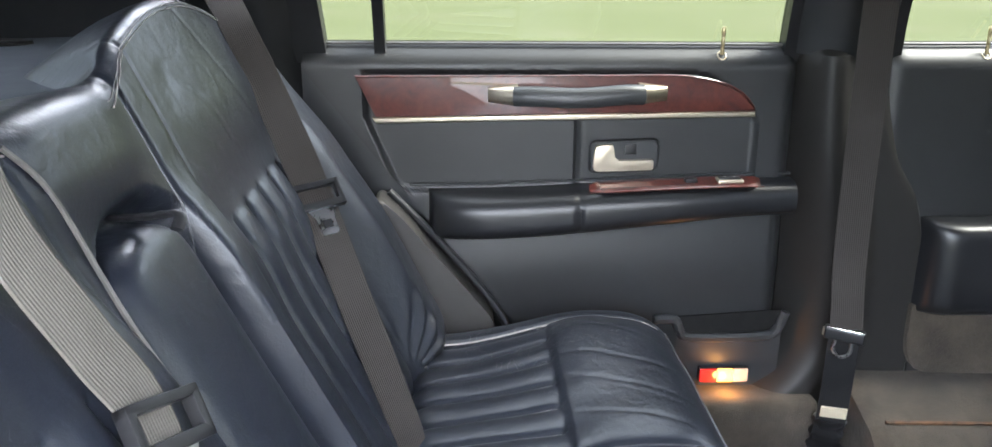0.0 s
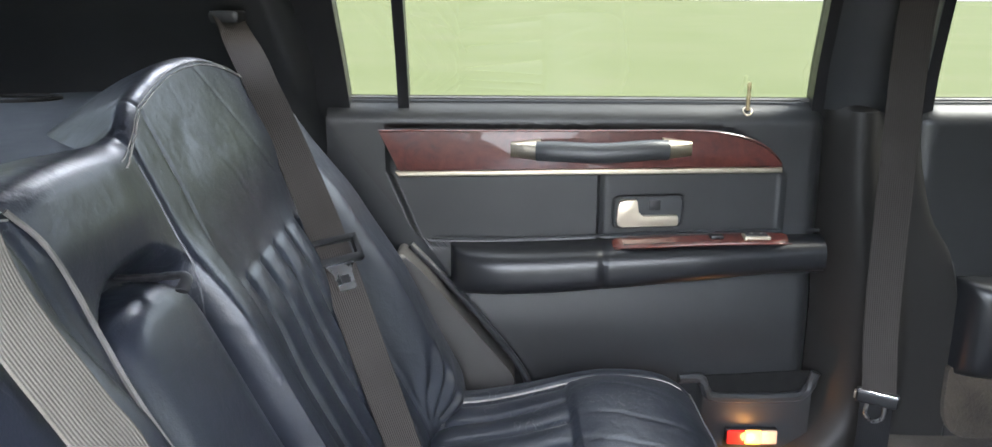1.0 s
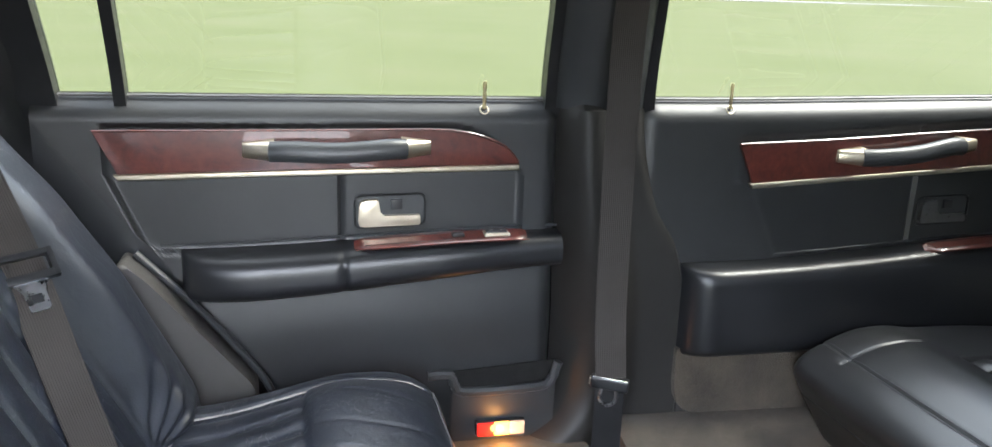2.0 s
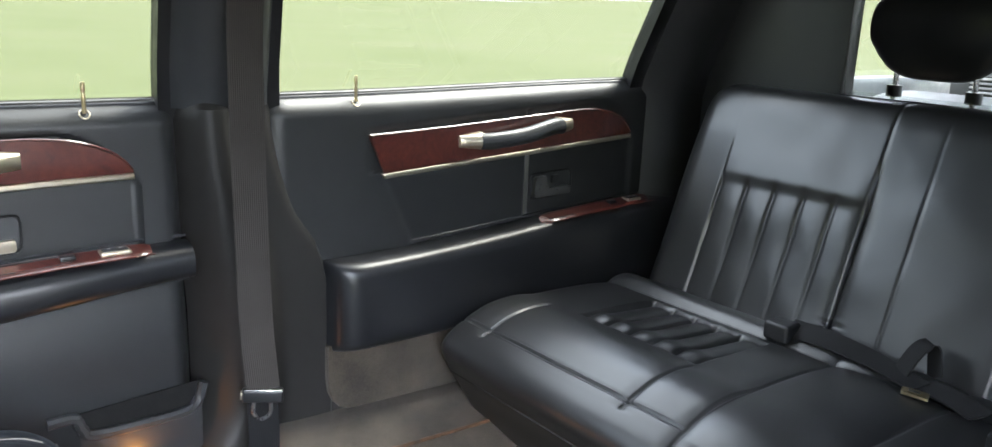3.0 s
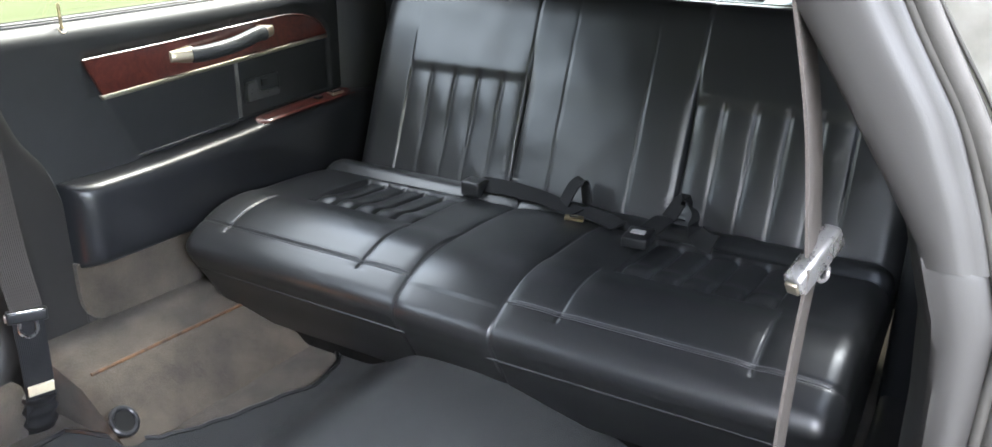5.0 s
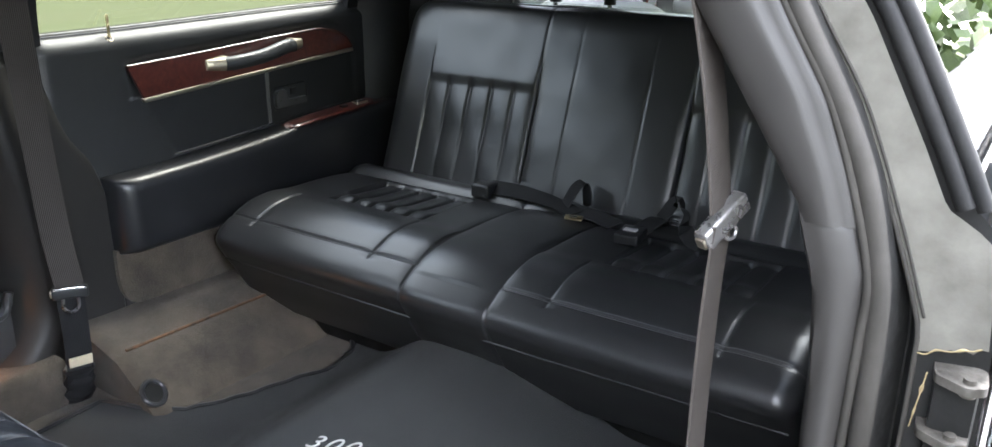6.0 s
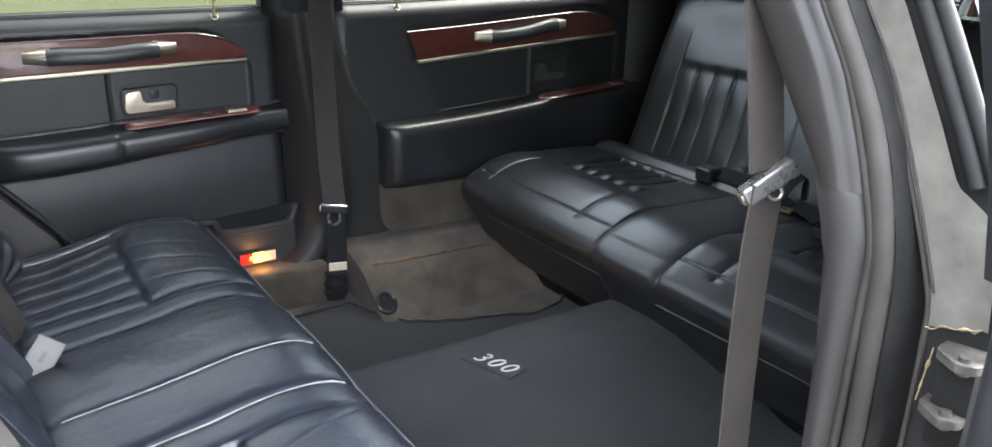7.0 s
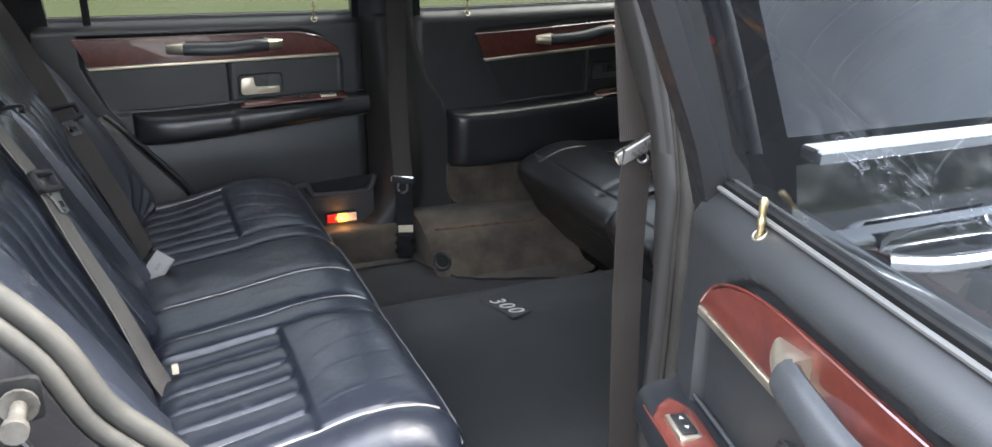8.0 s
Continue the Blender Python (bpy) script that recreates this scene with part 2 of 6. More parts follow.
def grass_material():
    m, nt, p = nodes_of("mown_grass")
    a = noise_node(nt, 0.22, 6.0, 0.6)
    b = noise_node(nt, 9.0, 5.0, 0.7)
    mix = nt.nodes.new("ShaderNodeMath")
    mix.operation = 'MULTIPLY_ADD'
    mix.inputs[1].default_value = 0.12
    nt.links.new(b.outputs["Fac"], mix.inputs[0])
    nt.links.new(a.outputs["Fac"], mix.inputs[2])
    c = ramp(nt, mix.outputs[0], [(0.30, (0.050, 0.059, 0.022)), (0.52, (0.059, 0.067, 0.029)), (0.62, (0.062, 0.069, 0.031)), (0.80, (0.073, 0.074, 0.040))])
    nt.links.new(c.outputs[0], p.inputs["Base Color"])
    p.inputs["Roughness"].default_value = 0.9
    p.inputs["Specular IOR Level"].default_value = 0.1
    bp = nt.nodes.new("ShaderNodeBump")
    bp.inputs["Strength"].default_value = 0.25
    bp.inputs["Distance"].default_value = 0.03
    nt.links.new(b.outputs["Fac"], bp.inputs["Height"])
    nt.links.new(bp.outputs[0], p.inputs["Normal"])
    return m


WOOD = wood_material()
CARPET = carpet_material("taupe_carpet", (0.027, 0.021, 0.015), (0.092, 0.074, 0.054), patch=11.0)
MAT_CARPET = carpet_material("black_floor_mat_pile", (0.0036, 0.0047, 0.0049), (0.0100, 0.0124, 0.0124), grain=700, patch=8)
WEB = webbing_material("grey_brown_webbing", (0.033, 0.028, 0.025), (0.045, 0.039, 0.035))
WEB_LIGHT = webbing_material("worn_grey_webbing", (0.100, 0.091, 0.078), (0.140, 0.128, 0.110))
WEB_DARK = webbing_material("black_webbing", (0.012, 0.012, 0.013), (0.022, 0.022, 0.023))
GLASS = glass_material("side_glass", (0.172, 0.181, 0.174))
GLASS_REAR = glass_material("tinted_rear_glass", (0.068, 0.073, 0.076))
GLASS_LIMO = glass_material("limousine_glass", (0.05, 0.055, 0.06))


def stained_glass(name, tint):
    """The open door's pane, with dried water marks low on the glass."""
    m = glass_material(name, tint)
    nt = m.node_tree
    out = nt.nodes["Material Output"]
    base = out.inputs[0].links[0].from_socket
    co = nt.nodes.new("ShaderNodeTexCoord").outputs["Object"]
    mp = nt.nodes.new("ShaderNodeMapping")
    mp.inputs["Scale"].default_value = (1, 1, 2.2)
    nt.links.new(co, mp.inputs[0])
    n = noise_node(nt, 38, 8.0, 0.75, mp.outputs[0])
    n.inputs["Distortion"].default_value = 1.2
    mask = ramp(nt, n.outputs["Fac"], [(0.50, (0, 0, 0)), (0.69, (1, 1, 1))])
    sep = nt.nodes.new("ShaderNodeSeparateXYZ")
    nt.links.new(co, sep.inputs[0])
    mr = nt.nodes.new("ShaderNodeMapRange")
    mr.inputs["From Min"].default_value, mr.inputs["From Max"].default_value = 0.66, 1.0
    nt.links.new(sep.outputs["Z"], mr.inputs["Value"])
    band = ramp(nt, mr.outputs[0], [(0.24, (0, 0, 0)), (0.33, (1, 1, 1)), (0.40, (0.5, 0.5, 0.5)), (0.48, (0, 0, 0))])
    mul = nt.nodes.new("ShaderNodeMath")
    mul.operation = 'MULTIPLY'
    nt.links.new(mask.outputs[0], mul.inputs[0])
    nt.links.new(band.outputs[0], mul.inputs[1])
    half = nt.nodes.new("ShaderNodeMath")
    half.operation = 'MULTIPLY_ADD'
    half.inputs[1].default_value = 0.5
    half.inputs[2].default_value = 0.028
    # only on the outer half of the pane
    side_ = nt.nodes.new("ShaderNodeMapRange")
    side_.inputs["From Min"].default_value, side_.inputs["From Max"].default_value = -1.06, -1.14
    nt.links.new(sep.outputs["Y"], side_.inputs["Value"])
    mul2 = nt.nodes.new("ShaderNodeMath")
    mul2.operation = 'MULTIPLY'
    nt.links.new(mul.outputs[0], mul2.inputs[0])
    nt.links.new(side_.outputs[0], mul2.inputs[1])
    nt.links.new(mul2.outputs[0], half.inputs[0])
    di = nt.nodes.new("ShaderNodeBsdfDiffuse")
    di.inputs[0].default_value = (0.36, 0.38, 0.42, 1)
    mx = nt.nodes.new("ShaderNodeMixShader")
    nt.links.new(half.outputs[0], mx.inputs[0])
    nt.links.new(base, mx.inputs[1])
    nt.links.new(di.outputs[0], mx.inputs[2])
    nt.links.new(mx.outputs[0], out.inputs[0])
    return m


GLASS_STAINED = stained_glass("stained_door_glass", (0.20, 0.225, 0.245))
GLASS_CLEAR = glass_material("clear_glass", (0.94, 0.96, 0.95))
GLASS_SCREEN = glass_material("green_windscreen_glass", (0.50, 0.56, 0.54))
RED_LENS = lamp_lens("red_lens", (0.55, 0.02, 0.015), 0.03)
AMBER_LENS = lamp_lens("amber_lens", (1.0, 0.42, 0.07), 0.12)
CLEAR_LENS = lamp_lens("milky_lens", (0.50, 0.34, 0.25), 0.02)
GRASS = grass_material()
ASPHALT = surface("pale_asphalt", (0.09, 0.09, 0.093), (0.14, 0.14, 0.14), 0.9, grain=60, bump=0.3, dist=0.01, patch=0.3)

# ---- mesh helpers ----


def thing(name, label, category, group="", kind="", at=(0, 0, 0)):
    ob = new(name)
    ob.location = at
    ob.empty_display_size = 0.05
    return tagged(ob, label, category, group, kind)


def finish(bm, name, material, smooth=True, angle=40):
    bmesh.ops.recalc_face_normals(bm, faces=bm.faces)
    me = bpy.data.meshes.new(name)
    bm.to_mesh(me)
    bm.free()
    me.materials.append(material)
    if smooth:
        me.shade_smooth()
        me.set_sharp_from_angle(angle=radians(angle))
    return me


def part(name, bm, material, parent=None, label="", smooth=True, angle=40):
    ob = new(name, finish(bm, name, material, smooth, angle))
    if parent is not None:
        ob.parent = parent
        base = parent.location if parent.parent is None else Vector((0, 0, 0))
        if parent.type == 'EMPTY':
            ob.matrix_parent_inverse = Matrix.Translation(-base)
    if label:
        ob["label"] = label
    return ob


def solo(name, bm, material, label, category, group="", kind="", smooth=True, angle=40):
    return tagged(part(name, bm, material, None, "", smooth, angle), label, category, group, kind)


def box(x0, x1, y0, y1, z0, z1, r=0.0, seg=2, bm=None):
    own = bm is None
    b = bmesh.new()
    bmesh.ops.create_cube(b, size=1.0)
    for v in b.verts:
        v.co = Vector((x0 + (v.co.x + 0.5) * (x1 - x0), y0 + (v.co.y + 0.5) * (y1 - y0), z0 + (v.co.z + 0.5) * (z1 - z0)))
    if r:
        bmesh.ops.bevel(b, geom=b.edges[:], offset=r, segments=seg, profile=0.6, affect='EDGES', clamp_overlap=True)
    if own:
        return b
    merge(bm, b)
    return bm


def merge(bm, other, m=None):
    if m is not None:
        bmesh.ops.transform(other, matrix=m, verts=other.verts[:])
    me = bpy.data.meshes.new("tmp")
    other.to_mesh(me)
    other.free()
    bm.from_mesh(me)
    bpy.data.meshes.remove(me)
    return bm


def smooth_line(pts, n):
    """Catmull-Rom through the points, n even steps by length."""
    p = [Vector(q) for q in pts]
    p = [2 * p[0] - p[1]] + p + [2 * p[-1] - p[-2]]
    fine = []
    for i in range(1, len(p) - 2):
        for k in range(24):
            t = k / 24
            a, b, c, d = p[i - 1], p[i], p[i + 1], p[i + 2]
            fine.append(0.5 * (2 * b + (c - a) * t + (2 * a - 5 * b + 4 * c - d) * t * t + (3 * b - a - 3 * c + d) * t ** 3))
    fine.append(p[-2])
    acc = [0.0]
    for a, b in zip(fine, fine[1:]):
        acc.append(acc[-1] + (b - a).length)
    out, j = [], 0
    for k in range(n + 1):
        s = acc[-1] * k / n
        while j < len(acc) - 2 and acc[j + 1] < s:
            j += 1
        w = (s - acc[j]) / max(1e-9, acc[j + 1] - acc[j])
        out.append(fine[j].lerp(fine[j + 1], min(1, max(0, w))))
    return out


def tube(pts, r, seg=8, steps=0, closed=False, bm=None, flat=1.0):
    """A round (or flattened) tube along a line of points."""
    bm = bm or bmesh.new()
    line = smooth_line(pts, steps) if steps else [Vector(p) for p in pts]
    rings, n = [], len(line)
    ref = Vector((0.13, 0.31, 0.94)).normalized()
    for i, p in enumerate(line):
        a, b = line[max(0, i - 1)], line[min(n - 1, i + 1)]
        if closed:
            a, b = line[i - 1], line[(i + 1) % n]
        d = (b - a).normalized()
        u = d.cross(ref)
        u = u.normalized() if u.length > 1e-4 else d.orthogonal().normalized()
        w = d.cross(u).normalized()
        rr = r(i / max(1, n - 1)) if callable(r) else r
        rings.append([bm.verts.new(p + rr * (math.cos(k * math.tau / seg) * u + flat * math.sin(k * math.tau / seg) * w)) for k in range(seg)])
    for i in range(n if closed else n - 1):
        A, B = rings[i], rings[(i + 1) % n]
        for k in range(seg):
            bm.faces.new((A[k], A[(k + 1) % seg], B[(k + 1) % seg], B[k]))
    if not closed:
        bm.faces.new(rings[0])
        bm.faces.new(rings[-1][::-1])
    return bm


def strap(pts, width, thick, steps=24, side=(1, 0, 0), bm=None):
    """A flat band along a line; side: the direction of its width, or a list of them, one a point."""
    bm = bm or bmesh.new()
    uv = bm.loops.layers.uv.verify()
    line = smooth_line(pts, steps)
    many = isinstance(side, list)
    sides = smooth_line(side, steps) if many else None
    rows, run = [], 0.0
    for i, p in enumerate(line):
        d = (line[min(i + 1, len(line) - 1)] - line[max(0, i - 1)]).normalized()
        s = Vector(sides[i]) if many else Vector(side)
        s = (s - d * s.dot(d)).normalized()
        nrm = d.cross(s).normalized()
        if i:
            run += (line[i] - line[i - 1]).length
        h, t = s * width / 2, nrm * thick / 2
        rows.append(([bm.verts.new(q) for q in (p - h - t, p + h - t, p + h + t, p - h + t)], run))
    for (A, ra), (B, rb) in zip(rows, rows[1:]):
        for k in range(4):
            f = bm.faces.new((A[k], A[(k + 1) % 4], B[(k + 1) % 4], B[k]))
            for lp, q in zip(f.loops, ((0, ra), (1, ra), (1, rb), (0, rb))):
                lp[uv].uv = q if k in (0, 2) else (0.02, q[1])
    bm.faces.new(rows[0][0])
    bm.faces.new(rows[-1][0][::-1])
    return bm


def prism(outline, axis, a, b, bevel=0.0, seg=2):
    """A plate cut to an outline of two coordinates and given depth along the third axis."""
    bm = bmesh.new()

    def co(p, d):
        return {"x": (d, p[0], p[1]), "y": (p[0], d, p[1]), "z": (p[0], p[1], d)}[axis]
    lo = [bm.verts.new(co(p, a)) for p in outline]
    hi = [bm.verts.new(co(p, b)) for p in outline]
    n = len(outline)
    bm.faces.new(lo[::-1])
    top = bm.faces.new(hi)
    for i in range(n):
        bm.faces.new((lo[i], lo[(i + 1) % n], hi[(i + 1) % n], hi[i]))
    if bevel:
        bmesh.ops.bevel(bm, geom=list(top.edges), offset=bevel, segments=seg, profile=0.6, affect='EDGES', clamp_overlap=True)
    return bm


def rounded(outline, r, seg=5):
    """The outline with its corners rounded."""
    out, n = [], len(outline)
    for i in range(n):
        p, a, b = Vector(outline[i]), Vector(outline[i - 1]), Vector(outline[(i + 1) % n])
        rr = r[i] if isinstance(r, (list, tuple)) else r
        da, db = (a - p), (b - p)
        k = min(rr, da.length * 0.48, db.length * 0.48)
        if k < 1e-5:
            out.append(tuple(p))
            continue
        s, e = p + da.normalized() * k, p + db.normalized() * k
        for j in range(seg + 1):
            t = j / seg
            out.append(tuple((1 - t) ** 2 * s + 2 * t * (1 - t) * p + t * t * e))
    return out


def sheet(f, nu, nv, bm=None, caps=False):
    """A surface from f(u, v), u and v from 0 to 1; caps: closes the two ends of u."""
    bm = bm or bmesh.new()
    g = [[bm.verts.new(f(i / nu, j / nv)) for j in range(nv + 1)] for i in range(nu + 1)]
    for i in range(nu):
        for j in range(nv):
            bm.faces.new((g[i][j], g[i + 1][j], g[i + 1][j + 1], g[i][j + 1]))
    if caps:
        for row in (g[0], g[-1]):
            bm.faces.new([bm.verts.new(v.co) for v in row])
    return bm


def step(a, b, x):
    t = min(1.0, max(0.0, (x - a) / (b - a)))
    return t * t * (3 - 2 * t)


def groove(x, at, width):
    return math.exp(-((x - at) / width) ** 2)


def mirror(bm):
    for v in bm.verts:
        v.co.y = -v.co.y
    return bm

# ---- ground and distance ----


def ground_height(x, y):
    d = math.hypot(x, y)
    # lawn rising gently to the road, a long green hillside beyond it and behind the car
    side = max(step(-0.10, 0.35, y / (d + 1e-6)), step(0.3, 0.7, -x / (d + 1e-6)))
    return -0.34 + 4.8 * step(30, 190, d) + 118.0 * side * step(110, 420, d) + 0.12 * noise.noise((x * 0.03, y * 0.03, 0)) * step(4, 20, d)


bm = bmesh.new()
rings, spokes = [], 72
radii = [0.0] + [1.2 * 1.22 ** i for i in range(40)]
for i, r in enumerate(radii):
    row = []
    for k in range(spokes if i else 1):
        a = k * math.tau / spokes
        x, y = r * math.cos(a), r * math.sin(a)
        row.append(bm.verts.new((x, y, ground_height(x, y))))
    rings.append(row)
for k in range(spokes):
    bm.faces.new((rings[0][0], rings[1][k], rings[1][(k + 1) % spokes]))
for A, B in zip(rings[1:], rings[2:]):
    for k in range(spokes):
        bm.faces.new((A[k], B[k], B[(k + 1) % spokes], A[(k + 1) % spokes]))
solo("ground", bm, GRASS, "sunlit green mown lawn around the car", "ground", kind="structure")


def road_strip(name, pts, width, label):
    bm = bmesh.new()
    line = smooth_line(pts, 40)
    rows = []
    for i, p in enumerate(line):
        d = (line[min(i + 1, 40)] - line[max(0, i - 1)]).normalized()
        s = Vector((-d.y, d.x, 0)) * width / 2
        row = []
        for k in range(5):
            q = p + s * (k / 2 - 1)
            row.append(bm.verts.new((q.x, q.y, ground_height(q.x, q.y) + 0.03)))
        rows.append(row)
    for A, B in zip(rows, rows[1:]):
        for k in range(4):
            bm.faces.new((A[k], A[k + 1], B[k + 1], B[k]))
    return solo(name, bm, ASPHALT, label, "road", kind="structure")


road_strip("road", [(-160, 150, 0), (-40, 120, 0), (60, 85, 0), (150, 40, 0)], 16, "pale grey asphalt road beyond the lawn")
road_strip("driveway", [(-60, -9, 0), (-10, -6.2, 0), (20, -6.0, 0), (80, -14, 0)], 10, "pale grey asphalt drive beside the car")

# ---- car shell ----
TUMBLE = 0.42
SILL = 0.672


def wall_y(z):
    """Half width of the cabin at a height."""
    return 0.72 - TUMBLE * max(0.0, z - SILL)


# roof: one curved sheet with its lining below
def roof_at(u, v, lift):
    x = -0.95 + 2.75 * u
    s = 2 * v - 1
    half = 0.55
    crown = 1.085 + 0.03 * (1 - s * s) - 0.05 * (2 * u - 1) ** 4
    return (x, s * (half + lift), crown + lift)


solo("ceiling", sheet(lambda u, v: roof_at(u, v, 0.0), 24, 16), HEADLINER, "black cloth headliner under the car roof", "ceiling", kind="structure")
solo("roof", sheet(lambda u, v: roof_at(u, v, 0.035), 24, 16), PAINT, "glossy black car roof", "car roof", kind="structure")

# rail out of view, added to keep high sky light off the rear seat
solo("shading_roof_rail", box(-0.60, 1.80, -0.612, -0.548, 1.045, 1.105, 0.015, 3), PAINT, "black roof rail added above the doorway to block high sky", "car roof", kind="structure")

# wide rear pillars from the rear door back to the rear window
for side, nm in ((1, "wall_rear_pillar_far"), (-1, "wall_rear_pillar_near")):
    def cp(u, v, s=side):
        z = 0.56 + 0.54 * v
        x0 = -0.452 - 0.07 * step(0.70, 1.12, z) - 0.10 * max(0.0, (z - 0.6) / 0.5) ** 3
        x1 = min(x0 - 0.10, -0.915 + 0.73 * max(0.0, z - 0.706))
        x = x0 + (x1 - x0) * u
        bulge = 0.045 * math.sin(math.pi * min(1, u * 9) / 2) * step(0.0, 0.2, v + 0.05)
        return (x, s * (wall_y(z) + 0.022 - bulge - 0.12 * u * u), z)
    solo(nm, sheet(cp, 60, 24), TRIM_SOFT, "padded charcoal trim of the broad rear pillar", "pillar trim", kind="structure")

# rear window, shelf
bm = bmesh.new()
sheet(lambda u, v: (-1.00 + 0.30 * v - 0.03 * math.sin(math.pi * u), (-0.74 + 0.10 * v) * (1 - 2 * u), 0.66 + 0.43 * v), 16, 6, bm)
rw = solo("window_rear", bm, GLASS_REAR, "tinted rear window glass with heating lines", "window", kind="structure")
for k in range(11):
    v_ = 0.06 + 0.085 * k
    part("heating_line", tube([(-0.990 + 0.30 * v_ - 0.03 * math.sin(math.pi * j / 16), (-0.60 + 0.10 * v_) * (1 - 2 * j / 16), 0.69 + 0.40 * v_) for j in range(17)], 0.0009, 5), BLACK_PLASTIC, rw, "thin dark heating line")


def shelf_at(u, v):
    x = -0.56 - 0.48 * u
    y = -0.70 + 1.40 * v
    return (x, y, 0.695 - 0.01 * u + 0.004 * math.sin(9 * v))


solo("rear_shelf", sheet(shelf_at, 12, 16), SHELF, "blue-grey cloth parcel shelf behind the rear seat", "parcel shelf", kind="structure")
solo("bulkhead_rear", box(-0.60, -0.57, -0.72, 0.72, -0.05, 0.685), BODY_GREY, "dark panel behind the rear seat", "bulkhead", kind="structure")
solo("trunk_body", box(-1.9, -0.62, -0.86, 0.86, -0.12, 0.66, 0.06), PAINT, "glossy black boot of the car", "car body", kind="structure")

# floor with the tunnel along the middle


def floor_z(x, y):
    t = 0.124 * (1 - step(0.06, 0.30, y)) * (1 - step(0.02, 0.34, -y))
    return 0.0 + t + 0.002 * noise.noise((x * 9, y * 9, 0))


solo("floor", sheet(lambda u, v: (-0.6 + 2.9 * u, -0.80 + 1.60 * v, floor_z(-0.6 + 2.9 * u, -0.80 + 1.60 * v)), 70, 60), CARPET,
     "taupe-grey carpeted car floor with a raised tunnel", "floor", kind="structure")
solo("underbody", box(-1.8, 3.2, -0.84, 0.84, -0.16, -0.02), BODY_GREY, "dark underside of the car", "car body", kind="structure")

PALE_STRIP = surface("pale_grey_strip", (0.085, 0.083, 0.08), (0.115, 0.112, 0.108), 0.45, grain=800, bump=0.2, patch=9)
# ---- door and its fittings, shared by the doors ----
DOOR_Y = 0.72


def door_face(x, z, d):
    """How far the padded trim stands into the cabin."""
    w = 0.0
    w -= 0.030 * max(0.0, (z - 0.640) / 0.036) ** 2
    ins = step(d["ins0"](z) - 0.004, d["ins0"](z) + 0.004, x) * (1 - step(d["ins1"](z) - 0.004, d["ins1"](z) + 0.004, x))
    ins *= step(d["arm_z"](x) - 0.004, d["arm_z"](x) + 0.004, z) * (1 - step(d["top"](x) - 0.001, d["top"](x) + 0.006, z))
    w -= d["ins_deep"] * ins
    w -= 0.006 * groove(x, d["seam"], 0.003) * ins
    w += 0.010 * (1 - step(0.30, 0.42, z))
    if z < d["arm_z"](x):
        w -= 0.004
    e = d["x1"] - x
    w -= 0.03 * max(0.0, 1 - e / 0.03) ** 2
    w -= d["soft0"] * max(0.0, 1 - (x - d["x0"]) / 0.05) ** 2
    return w


